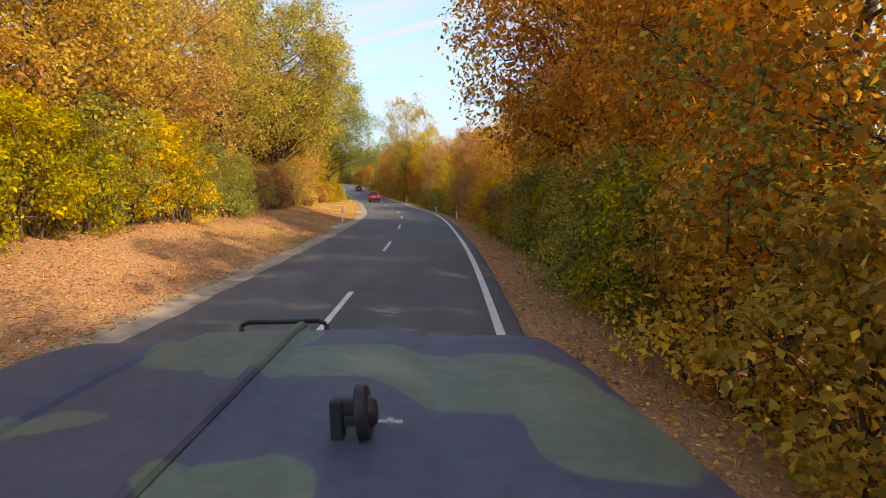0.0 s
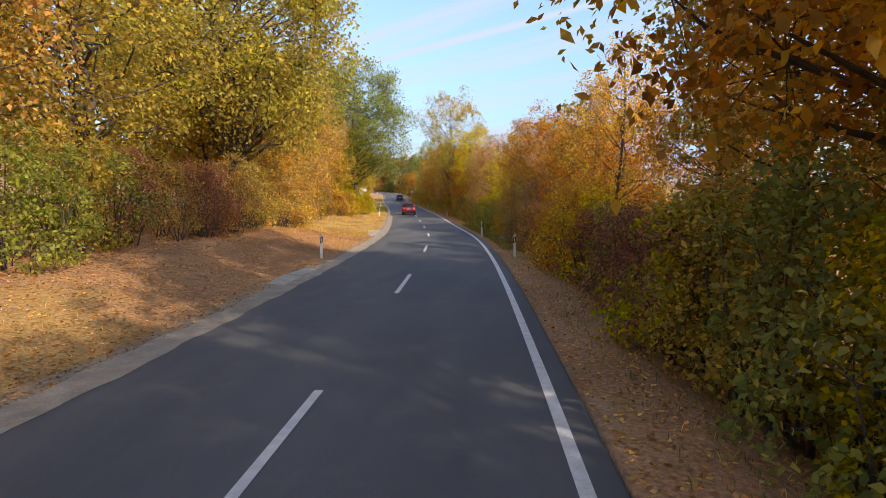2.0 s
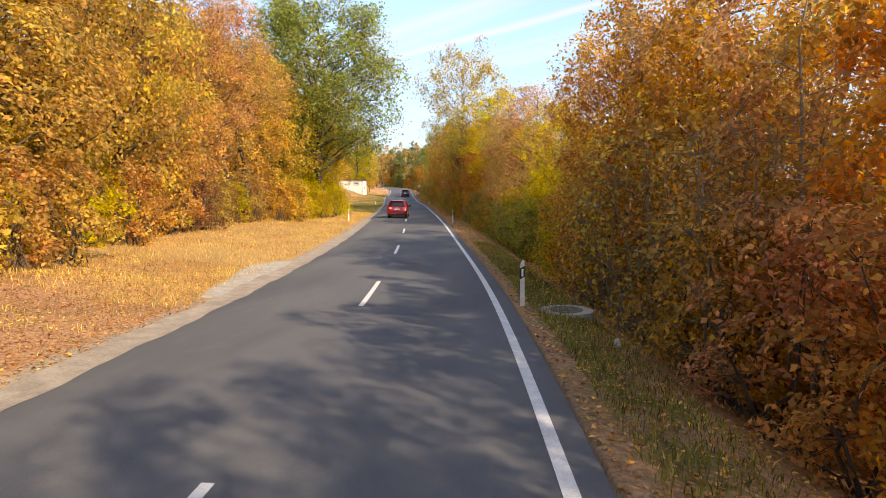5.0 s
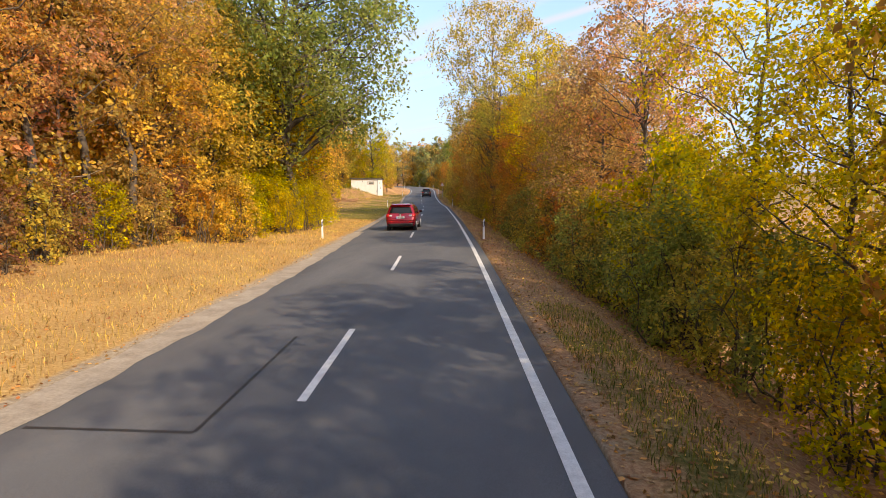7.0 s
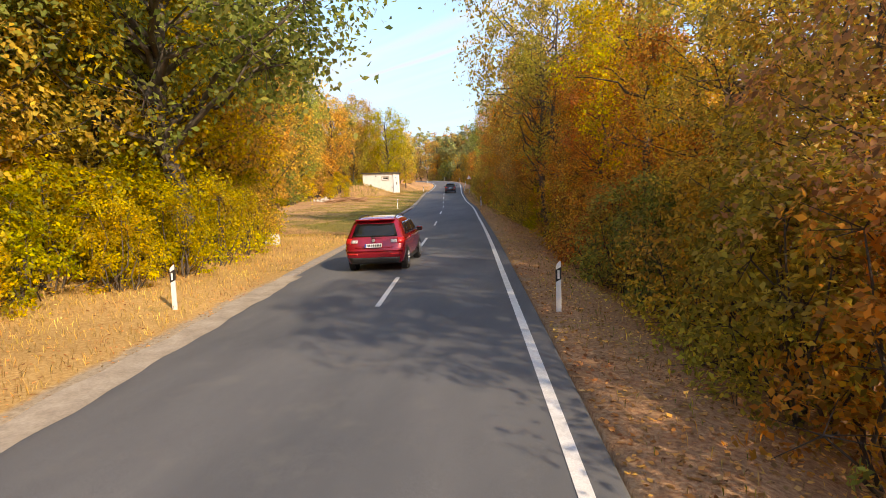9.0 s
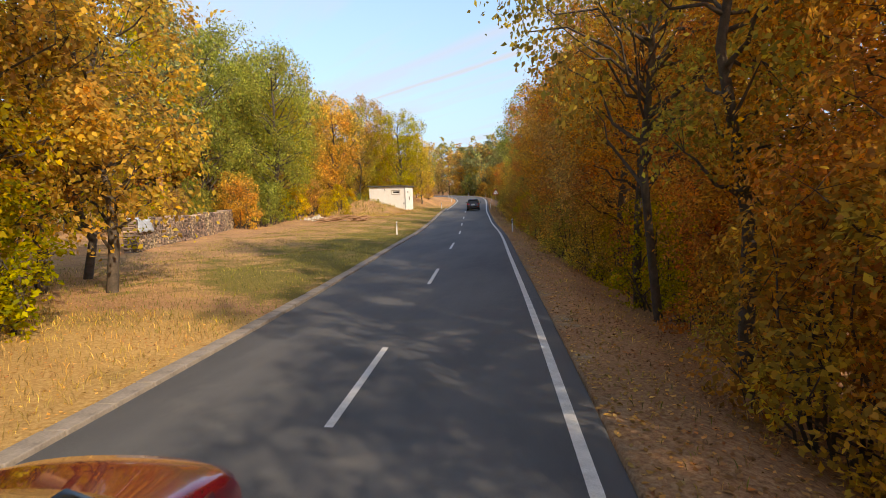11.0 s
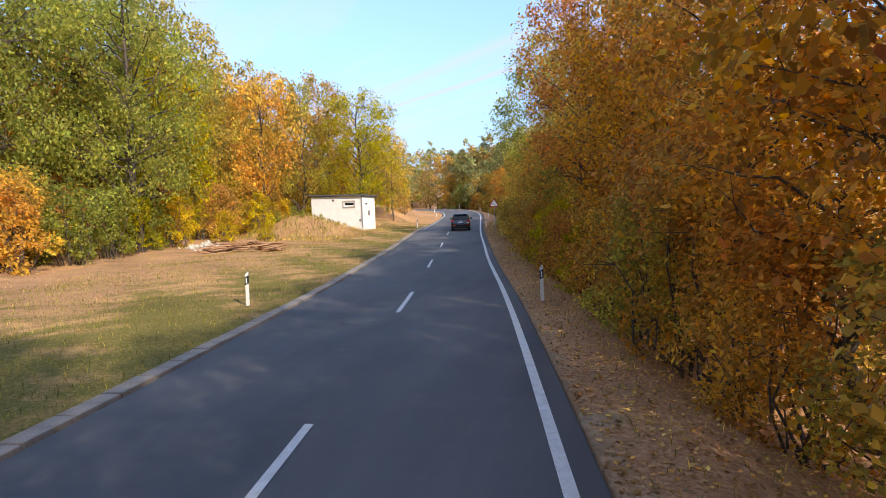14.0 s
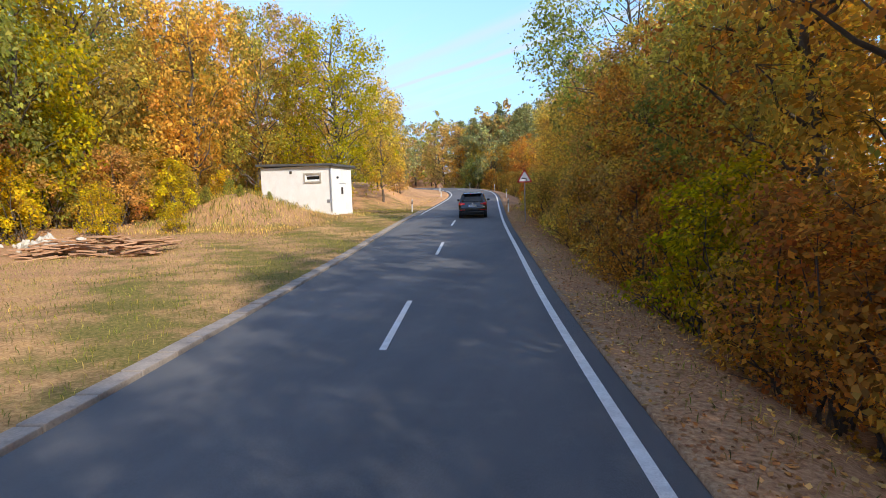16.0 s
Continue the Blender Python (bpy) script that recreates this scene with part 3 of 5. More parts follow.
def leaf_sprays(rng, hearts, radii, sprays, leaves, size, spray=0.42, droop=0.35, rise=0.35):
    """Leaves in flat sprays set round the hearts of the crown's lobes, most of them facing out and up."""
    n = len(hearts) * sprays
    heart, r = np.repeat(hearts, sprays, axis=0), np.repeat(radii, sprays)[:, None]
    way = rng.normal(size=(n, 3))
    way[:, 2] += rise
    way = unit(way)
    at = heart + way * r * rng.uniform(0.45, 1.08, (n, 1)) * np.array([1, 1, 0.85])
    own = rng.uniform(0.6, 1.35, (n, 1))
    off = rng.normal(size=(n * leaves, 3))
    w = np.repeat(way, leaves, axis=0)
    off -= 0.7 * w * np.sum(off * w, axis=1, keepdims=True)
    pts = np.repeat(at, leaves, axis=0) + off * np.repeat(r * own, leaves, axis=0) * spray * 0.6
    nor = unit(w * 0.9 + np.array([0, 0, 0.35]) + rng.normal(size=pts.shape) * 0.5)
    axis = rng.normal(size=pts.shape) + w * 0.4
    axis[:, 2] -= droop
    axis = unit(axis - nor * np.sum(axis * nor, axis=1, keepdims=True))
    side = np.cross(nor, axis)
    length = (size * rng.uniform(0.6, 1.35, len(pts)))[:, None]
    mid = pts + axis * length * 0.42 + nor * length * 0.10
    half = side * length * 0.30
    return at, np.stack([pts, mid + half, pts + axis * length, mid - half], axis=1)


class Wood:
    """Collects tapering tubes into one mesh."""

    def __init__(self):
        self.v, self.f = [], []

    def tube(self, pts, r0, r1, sides=6):
        pts = [np.asarray(p, float) for p in pts]
        n = len(pts)
        base = len(self.v)
        for k, p in enumerate(pts):
            t = unit(pts[min(k + 1, n - 1)] - pts[max(k - 1, 0)])
            a = unit(np.cross(t, (0.31, 0.77, 0.2) if abs(t[2]) > 0.8 else (0, 0, 1)))
            b = np.cross(t, a)
            r = r0 + (r1 - r0) * k / (n - 1)
            for s in range(sides):
                w = 2 * math.pi * s / sides
                self.v.append(p + r * (math.cos(w) * a + math.sin(w) * b))
            if k:
                o = base + (k - 1) * sides
                for s in range(sides):
                    s2 = (s + 1) % sides
                    self.f.append((o + s, o + s2, o + sides + s2, o + sides + s))
        self.f.append(tuple(base + (n - 1) * sides + s for s in range(sides)))


def bent(rng, p, q, n, wob):
    p, q = np.asarray(p, float), np.asarray(q, float)
    out = [p]
    for k in range(1, n):
        out.append(p + (q - p) * k / n + rng.normal(size=3) * wob)
    return out + [q]


def grow_tree(seed, height, radius, base, lobes, sprays, leaves, size, trunk=0.16, lean=0.0, lobe=0.36, twigs=True, spray=0.42, ragged=0.5):
    """Wood and leaves of a broadleaf tree: a trunk, a limb to each lobe of the crown, and leaf sprays round every lobe."""
    rng = np.random.default_rng(seed)
    w = Wood()
    top = np.array([lean, 0.0, height * 0.9])
    spine = bent(rng, (0, 0, -0.3), top, 7, 0.05 * radius)
    w.tube(spine, trunk, trunk * 0.2, 8)
    heights = [p[2] for p in spine]
    mid, half = (base + height) / 2, (height - base) / 2
    hearts, radii = [], []
    for k in range(lobes):
        u = (k + 0.5) / lobes
        z = base + (height - base) * (0.07 + 0.86 * u) + rng.normal() * 0.03 * height
        env = radius * math.sqrt(max(0.08, 1 - min(1, abs((z - mid) / half)) ** 2.3))
        az = k * 2.4 + rng.normal() * 0.35
        reach = env * rng.uniform(ragged, 0.88)
        heart = np.array([math.cos(az) * reach + lean * u, math.sin(az) * reach, z])
        z0 = max(base * 0.55, z - (0.35 + 0.5 * rng.random()) * reach)
        start = np.array([np.interp(z0, heights, [p[0] for p in spine]), np.interp(z0, heights, [p[1] for p in spine]), z0])
        w.tube(bent(rng, start, heart, 4, 0.06 * reach), trunk * (0.40 - 0.24 * u), trunk * 0.06, 5)
        hearts.append(heart)
        radii.append(radius * lobe * rng.uniform(0.72, 1.25) * (1 - 0.2 * u))
    hearts, radii = np.array(hearts), np.array(radii)
    at, quads = leaf_sprays(rng, hearts, radii, sprays, leaves, size, spray)
    if twigs:
        for k, p in enumerate(at[::2]):
            w.tube([hearts[2 * k // sprays], p], trunk * 0.06, trunk * 0.02, 3)
    return w, quads


def grow_shrub(seed, height, radius, lobes, sprays, leaves, size, lobe=0.36, spray=0.45):
    """Many stems from one root, a leafy lobe on each, down to the ground."""
    rng = np.random.default_rng(seed)
    w, hearts, radii = Wood(), [], []
    for k in range(lobes):
        u = (k + 0.5) / lobes
        z = height * (0.10 + 0.80 * u)
        az = k * 2.4 + rng.normal() * 0.4
        r = radius * math.sqrt(max(0.05, 1 - u ** 2.2)) * rng.uniform(0.35, 0.85)
        heart = np.array([math.cos(az) * r, math.sin(az) * r, z])
        root = np.array([math.cos(az) * 0.15 * radius, math.sin(az) * 0.15 * radius, -0.25])
        w.tube(bent(rng, root, heart, 4, 0.04 * height), 0.035, 0.010, 5)
        hearts.append(heart)
        radii.append(radius * lobe * rng.uniform(0.75, 1.25))
    hearts = np.array(hearts)
    at, quads = leaf_sprays(rng, hearts, np.array(radii), sprays, leaves, size, spray)
    for k, p in enumerate(at[::2]):
        w.tube([hearts[2 * k // sprays], p], 0.010, 0.004, 3)
    quads[:, :, 2] = np.abs(quads[:, :, 2])
    return w, quads


def grow_pine(seed, height, radius, bare, size):
    rng = np.random.default_rng(seed)
    w, tips = Wood(), []
    spine = bent(rng, (0, 0, -0.3), (0.3, 0, height), 6, 0.08)
    w.tube(spine, 0.2, 0.03, 8)
    levels = 15
    for k in range(levels):
        u = k / (levels - 1)
        z = bare + (height - bare) * u
        for j in range(5):
            az = j * 1.257 + k * 0.7 + rng.normal() * 0.2
            r = radius * (1 - u) ** 0.65 * rng.uniform(0.6, 1.1) + 0.25
            p = np.array([0.3 * z / height, 0, z])
            q = p + np.array([math.cos(az) * r, math.sin(az) * r, 0.12 * r + rng.normal() * 0.15])
            limb = bent(rng, p, q, 3, 0.05)
            w.tube(limb, 0.04, 0.01, 4)
            for f in (0.45, 0.7, 1.0):
                tips.append(p + (q - p) * f + rng.normal(size=3) * 0.12)
    tips = np.array(tips)
    at = np.repeat(tips, 22, axis=0) + rng.normal(size=(len(tips) * 22, 3)) * np.array([0.3, 0.3, 0.14])
    return w, leaf_quads(rng, at, size, width=0.3, droop=-0.4)


GROWN = {}


def grown(key, maker, bark, *args, **kw):
    w, quads = maker(*args, **kw)
    wood = mesh_of(key + "_wood", w.v, w.f, bark, True)
    GROWN.setdefault(key, []).append((wood, quads_mesh(key + "_leaves", quads, LEAF["gold"])))


for v in range(4):
    grown("tree", grow_tree, BARK, 10 + v, 11.0 + 0.6 * v, 3.5, 1.6, 34, 11, 40, 0.132, trunk=0.15)
for v in range(4):
    grown("crown", grow_tree, BARK, 10 + v, 9.5 + 0.6 * v, 3.3, 1.5, 30, 10, 34, 0.150, trunk=0.15)
for v in range(4):
    grown("grove", grow_tree, BARK, 20 + v, 9.5 + 0.6 * v, 3.3, 1.5, 32, 10, 30, 0.185, trunk=0.15, lobe=0.40)
for v in range(3):
    grown("oak", grow_tree, BARK, 30 + v, 13.0, 4.3, 2.0, 48, 12, 34, 0.175, trunk=0.26, lobe=0.38)
for v in range(2):
    grown("great", grow_tree, BARK, 40 + v, 16.5, 6.2, 4.0, 88, 13, 46, 0.195, trunk=0.30, lobe=0.33, ragged=0.58)
grown("great", grow_tree, BARK, 47, 16.5, 6.2, 4.6, 70, 10, 29, 0.190, trunk=0.15, lobe=0.28, ragged=0.58)
for v in range(3):
    grown("tall", grow_tree, BARK, 60 + v, 13.5, 3.0, 4.2, 25, 10, 38, 0.125, trunk=0.17)
for v in range(3):
    grown("thin", grow_tree, BARK_PALE, 50 + v, 8.0, 1.9, 0.7, 26, 9, 22, 0.122, trunk=0.06, lobe=0.30, spray=0.5)
for v in range(4):
    grown("shrub", grow_shrub, BARK, 70 + v, 3.6, 1.7, 16, 10, 30, 0.108)
for v in range(4):
    grown("bush", grow_shrub, BARK, 80 + v, 3.6, 1.7, 15, 9, 26, 0.140)
for v in range(2):
    grown("sparse", grow_shrub, BARK_PALE, 90 + v, 4.4, 1.7, 26, 10, 9, 0.095, lobe=0.42, spray=0.8)
for v in range(2):
    grown("pine", grow_pine, BARK_PINE, 110 + v, 13.0, 3.2, 4.5, 0.34)
for v in range(3):
    grown("far", grow_tree, BARK, 130 + v, 11.0, 3.6, 1.2, 20, 9, 18, 0.28, trunk=0.16, twigs=False)
for v in range(2):
    grown("farpine", grow_tree, BARK_PINE, 140 + v, 13.0, 2.8, 1.0, 18, 7, 8, 0.44, trunk=0.16, twigs=False)
for v in range(3):
    grown("distant", grow_tree, BARK, 150 + v, 11.0, 3.4, 0.9, 13, 6, 8, 0.52, trunk=0.16, twigs=False)

WORDS = {"tan": "golden tan", "gold": "golden", "yellow": "bright yellow", "yellowgreen": "yellow-green", "orange": "orange", "rust": "rusty brown", "brown": "dull brown", "pink": "faded red",
         "darkred": "dark red", "olive": "olive", "green": "green", "darkgreen": "dark green", "pine": "blue-green"}
KIND = {"crown": ("broadleaf_tree", "tree on the bank with {} autumn leaves", "tree"), "grove": ("broadleaf_tree", "woodland-edge tree with {} autumn leaves", "tree"), "tree": ("broadleaf_tree", "roadside tree with {} autumn leaves", "tree"), "oak": ("oak_tree", "tall spreading oak with {} leaves", "tree"),
        "great": ("oak_tree", "great old oak with a wide crown of {} leaves", "tree"), "tall": ("broadleaf_tree", "tall tree with a bare dark trunk and {} leaves", "tree"),
        "thin": ("young_tree", "slender young tree with thin {} leaves", "tree"), "shrub": ("shrub", "dense roadside shrub with {} leaves", "shrub"),
        "bush": ("shrub", "dense bushy shrub with {} leaves", "shrub"),
        "sparse": ("bare_shrub", "half-bare grey shrub with few {} leaves", "shrub"), "pine": ("pine_tree", "tall pine with {} needles and a reddish trunk", "tree"),
        "far": ("woodland_tree", "distant woodland tree with {} leaves", "tree"), "distant": ("woodland_tree", "tree of the far wooded hill with {} leaves", "tree"), "farpine": ("woodland_pine", "distant pine with {} needles", "tree")}
veg_rng = random.Random(5)


def plant(key, tone, x, y, size=1.0, tall=None, sink=0.1, variant=None, turn=None):
    """One tree or shrub standing on the ground, with its wood and its leaves as parts."""
    name, label, category = KIND[key]
    wood, leaves = GROWN[key][veg_rng.randrange(len(GROWN[key])) if variant is None else variant]
    root = tagged(new(name), label.format(WORDS[tone]), category, group="roadside " + category + "s")
    px, py, pz = on_ground(x, y)
    root.matrix_basis = pose(px, py, pz - sink, 0, 0, veg_rng.uniform(0, 360) if turn is None else turn) @ Matrix.Diagonal((size, size, tall or size, 1))
    t = piece("stem" if category == "shrub" else "trunk", wood, root)
    c = piece("foliage" if category == "shrub" else "crown", leaves, root)
    c.material_slots[0].link = "OBJECT"
    c.material_slots[0].material = LEAF[tone]
    return root


def growth(name, label, plants):
    """Many plants that nobody could count, joined into one mesh; plants: key, tone, x, y, size."""
    tones = sorted({p[1] for p in plants})
    quads, slots = [], []
    for key, tone, x, y, size in plants:
        px, py, pz = on_ground(x, y)
        a = veg_rng.uniform(0, 6.28)
        turn = size * np.array([[math.cos(a), math.sin(a), 0], [-math.sin(a), math.cos(a), 0], [0, 0, 1]])
        for me, slot in list(zip(GROWN[key][veg_rng.randrange(len(GROWN[key]))], (0, 1 + tones.index(tone))))[key == "distant":]:
            co = np.empty(len(me.vertices) * 3, np.float32)
            me.vertices.foreach_get("co", co)
            co = co.reshape(-1, 3)
            loops = np.empty(len(me.loops), np.int32)
            me.loops.foreach_get("vertex_index", loops)
            total = np.empty(len(me.polygons), np.int32)
            start = np.empty(len(me.polygons), np.int32)
            me.polygons.foreach_get("loop_total", total)
            me.polygons.foreach_get("loop_start", start)
            start = start[total == 4]
            q = co[loops[start[:, None] + np.arange(4)]]
            quads.append(q @ turn + np.array([px, py, pz - 0.1]))
            slots.append(np.full(len(q), slot, np.int32))
    me = quads_mesh(name, np.concatenate(quads), BARK)
    for tone in tones:
        me.materials.append(LEAF[tone])
    me.polygons.foreach_set("material_index", np.concatenate(slots))
    tagged(new(name, me), label, "woods", kind="stuff")


def along(key, tones, y0, y1, d0, d1, step, s0, s1):
    """Like row(), but gives the list of plants for growth()."""
    out, y = [], y0
    while y < y1:
        out.append((key, veg_rng.choice(tones.split()), float(cx(y)) + veg_rng.uniform(d0, d1), y, veg_rng.uniform(s0, s1)))
        y += step * veg_rng.uniform(0.75, 1.25)
    return out


def row(key, tones, y0, y1, d0, d1, step, s0, s1, sink=0.1):
    y = y0
    while y < y1:
        d = veg_rng.uniform(d0, d1)
        plant(key, veg_rng.choice(tones.split()), float(cx(y)) + d, y, veg_rng.uniform(s0, s1), sink=sink)
        y += step * veg_rng.uniform(0.75, 1.25)


def beside(key, tone, y, d, size=1.0, tall=None, **kw):
    """A plant d metres from the road's middle line."""
    return plant(key, tone, float(cx(y)) + d, y, size, tall, **kw)


# right-hand side: a thicket at the foot of the verge, trees behind it
row("shrub", "olive gold darkgreen rust olive", -3, 12, 6.3, 7.0, 1.8, 0.95, 1.15)
row("shrub", "darkgreen olive darkgreen yellowgreen", 12, 31, 6.2, 6.9, 1.6, 0.95, 1.15)
row("shrub", "darkred brown darkgreen darkred", 30, 38.6, 6.2, 6.8, 1.7, 0.85, 0.95)
row("shrub", "gold orange yellow gold", 39.6, 48, 6.3, 6.9, 1.5, 1.0, 1.25)
row("shrub", "orange tan gold pink", 48, 57, 6.3, 7.0, 1.8, 0.8, 1.0)
row("sparse", "brown rust olive", 55.5, 67, 6.4, 7.2, 1.5, 1.0, 1.25)
row("shrub", "rust brown orange", 56, 70, 7.2, 8.0, 1.8, 0.9, 1.1)
row("shrub", "olive darkgreen yellowgreen darkgreen", 70, 85, 6.7, 7.3, 1.8, 0.7, 0.95)
row("shrub", "olive rust darkgreen gold olive", 85, 112, 6.7, 7.4, 1.7, 0.9, 1.15)
row("shrub", "gold olive rust yellowgreen", 112, 129, 7.3, 8.6, 1.8, 0.8, 1.1)
row("shrub", "olive gold rust orange", 128, 150, 6.2, 7.0, 1.9, 0.9, 1.2)
row("shrub", "olive rust gold yellowgreen", 150, 172, 6.3, 7.2, 2.0, 0.85, 1.2)
row("bush", "olive gold rust tan", 172, 205, 6.1, 7.2, 2.2, 0.85, 1.2)
row("bush", "gold orange olive", 205, 262, 6.5, 8.0, 3.0, 0.9, 1.2)
beside("tree", "darkgreen", 7.4, 7.6, 0.8)
row("tree", "orange tan rust orange", -4, 21, 8.8, 9.8, 3.2, 1.0, 1.2)
# added behind the start, out of view, to shade the first stretch of road
row("grove", "orange tan rust olive", -34, -4, 8.6, 11, 3.2, 1.1, 1.35)
beside("great", "orange", 27.0, 9.6, 1.08, 1.06, variant=0)
beside("tree", "olive", 31.6, 8.8, 0.9)
row("tree", "rust olive orange", 14, 34, 10.8, 12, 4.0, 1.0, 1.2)
beside("tree", "orange", 35.4, 8.7, 0.62, 0.60)
row("thin", "pink orange", 37, 42, 10.0, 11.5, 1.5, 1.05, 1.2)
beside("tree", "gold", 42.6, 8.0, 0.66, 0.80)
beside("thin", "gold", 44.6, 7.4, 1.1)
beside("tree", "orange", 46.2, 9.0, 0.70, 0.74)
row("thin", "pink tan orange rust", 48, 61, 7.4, 9.0, 1.3, 0.9, 1.12)
row("thin", "pink tan rust brown", 50, 66, 9.4, 11.0, 1.9, 0.95, 1.15)
row("tree", "rust brown rust orange", 61.5, 71, 8.2, 9.1, 2.1, 0.78, 0.90)
row("tree", "yellowgreen yellow yellowgreen", 73, 79.5, 7.8, 8.6, 2.1, 0.62, 0.72)
for y, d, k in ((80.6, 8.2, 1.45), (83.2, 8.6, 1.5), (78.2, 7.4, 1.1)):
    beside("shrub", "green" if k < 1.4 else "yellowgreen", y, d, k)
for y, d, k in ((86.2, 8.8, 0.84), (88.6, 9.6, 0.92), (91.6, 8.8, 0.90)):
    beside("tree", "pink", y, d, k)
row("tree", "gold olive rust olive", 94, 104, 8.6, 9.6, 2.4, 0.74, 0.9)
row("grove", "olive rust gold brown", 94, 112, 11.0, 12.4, 4.0, 0.7, 0.85)
for y, d, k in ((104.4, 8.0, 1.0), (107.4, 9.2, 1.05)):
    beside("tall", "yellow", y, d, k)
for tone, y, d, k in (("rust", 107.8, 7.6, 0.72), ("orange", 111.5, 8.4, 0.75), ("rust", 115.2, 8.6, 0.8)):
    beside("tree", tone, y, d, k)
beside("great", "olive", 119.0, 6.9, 0.92, 1.22, variant=2)
beside("tall", "olive", 112.8, 6.7, 0.95)
row("tree", "rust orange rust gold", 111, 129, 9.0, 10.2, 2.4, 0.8, 1.0)
row("tall", "rust orange gold", 122, 130, 7.0, 8.2, 3.6, 0.9, 1.0)
row("tree", "orange rust orange rust tan", 128, 151, 8.0, 9.4, 2.2, 0.95, 1.15)
row("tall", "olive rust green", 151, 166, 6.8, 8.2, 3.0, 0.9, 1.05)
row("grove", "olive gold rust green", 151, 168, 9.0, 10.5, 3.0, 0.8, 1.0)
beside("great", "green", 180.0, 9.6, 0.88, 1.05, variant=2)
row("thin", "tan gold", 168, 176, 9.5, 11, 2.2, 1.3, 1.6)
row("crown", "orange gold tan rust olive", 167, 205, 8.4, 10.0, 3.3, 0.9, 1.15)
row("grove", "orange gold rust", 205, 265, 8.5, 11, 5.0, 0.75, 0.95)
row("far", "brown tan rust gold", 155, 245, 13.5, 18, 7.0, 0.9, 1.15)
growth("undergrowth", "tangled brown and olive undergrowth behind the roadside trees", along("bush", "olive brown rust tan", 0, 36, 9.0, 11.5, 2.6, 0.9, 1.2) + along("bush", "olive brown rust tan", 67, 205, 10.0, 12.5, 3.2, 0.7, 1.0) + along("bush", "olive brown rust tan", 36, 67, 9.4, 11.0, 1.9, 0.9, 1.3))

# left-hand side: the wooded bank
row("shrub", "yellowgreen yellow yellow gold", 4, 12, -9.4, -8.4, 1.7, 0.9, 1.2)
row("shrub", "yellowgreen yellow green yellow", 12, 26, -9.6, -8.5, 1.6, 0.95, 1.25)
row("shrub", "green yellowgreen olive green", 26, 37, -9.4, -8.6, 2.0, 0.8, 1.05)
row("shrub", "darkred brown olive darkred", 37, 50, -9.6, -8.6, 2.0, 0.8, 1.0)
row("bush", "gold tan yellow tan", 50, 64, -10.0, -8.8, 2.1, 0.9, 1.1)
row("bush", "gold tan yellow tan", 64, 75, -12.6, -11.0, 2.1, 0.95, 1.25)
row("bush", "brown darkred olive yellow", 75, 92, -12.4, -10.8, 2.0, 0.8, 1.0)
row("bush", "yellow yellowgreen gold", 90, 112, -9.6, -8.2, 1.5, 0.75, 1.1)
row("bush", "gold yellow olive", 96, 114, -13, -10.5, 2.0, 1.0, 1.4)
row("tree", "gold tan orange gold tan", 0, 34, -12.5, -11, 2.8, 1.05, 1.25)
beside("oak", "olive", 38.0, -11.0, 0.95)
beside("great", "olive", 48.5, -9.6, 1.0, 0.98, variant=1)
row("crown", "tan gold tan gold", 50, 66, -13.0, -11, 3.4, 1.1, 1.3)
beside("crown", "gold", 70.5, -12.0, 1.2, 1.5)
row("crown", "tan gold tan", 64, 79, -14.5, -12.5, 3.4, 1.1, 1.3)
row("tall", "tan pink tan gold", 79, 96, -13.0, -11.2, 2.4, 0.95, 1.15)
row("thin", "pink tan brown", 78, 94, -14, -12, 2.0, 1.5, 1.7)
row("grove", "tan gold tan", 78, 95, -17.5, -14.5, 3.6, 1.1, 1.35)
beside("great", "darkgreen", 101.5, -8.2, 1.24, 1.2, variant=0)
for tone, y, d, k in (("yellow", 97.0, -7.4, 0.75), ("yellowgreen", 99.2, -6.9, 0.8), ("yellow", 101.8, -6.9, 0.9), ("yellow", 104.6, -6.9, 0.75), ("gold", 107.0, -7.2, 0.8)):
    beside("shrub", tone, y, d, k)
row("crown", "gold yellow gold", 90, 98, -13.5, -11.5, 3.0, 1.1, 1.3)
row("crown", "gold tan yellow", 101, 116, -12.0, -9.8, 3.0, 1.1, 1.35)
row("far", "gold olive tan", -20, 112, -24, -17, 3.4, 1.1, 1.4)

# behind the meadow
for tone, y, d, k in (("gold", 117, -10.2, 1.25), ("gold", 113.5, -12.5, 1.3), ("yellow", 120.5, -14.0, 1.2)):
    plant("crown", tone, float(cx(y)) + d, y, k)
for tone, x, y, k in (("pine", -47, 150, 1.35), ("pine", -52, 157, 1.4), ("pine", -54, 148, 1.3), ("pine", -50, 143, 1.2)):
    plant("pine", tone, x, y, k, k * 1.25)
for tone, x, y, k in (("green", -44.5, 167, 1.3), ("green", -53, 171, 1.45), ("green", -50, 160, 1.4)):
    plant("oak", tone, x, y, k, k * 1.22)
for tone, x, y, k in (("olive", -50, 181, 1.5), ("olive", -54, 178, 1.6), ("gold", -47, 189, 1.45), ("olive", -52, 191, 1.6), ("olive", -45, 195, 1.3), ("gold", -44, 200, 1.25),
                      ("gold", -37.6, 205, 0.85), ("gold", -40, 210, 0.9), ("brown", -47, 204, 1.4), ("olive", -60, 160, 1.5), ("olive", -58, 166, 1.5), ("gold", -52, 200, 1.5), ("yellowgreen", -49, 176, 1.4),
                      ("olive", -57, 184, 1.6), ("olive", -56, 172, 1.5)):
    plant("grove", tone, x, y, k, k * 1.25)
plant("oak", "yellowgreen", -38.8, 197, 1.08, 1.25, variant=1)
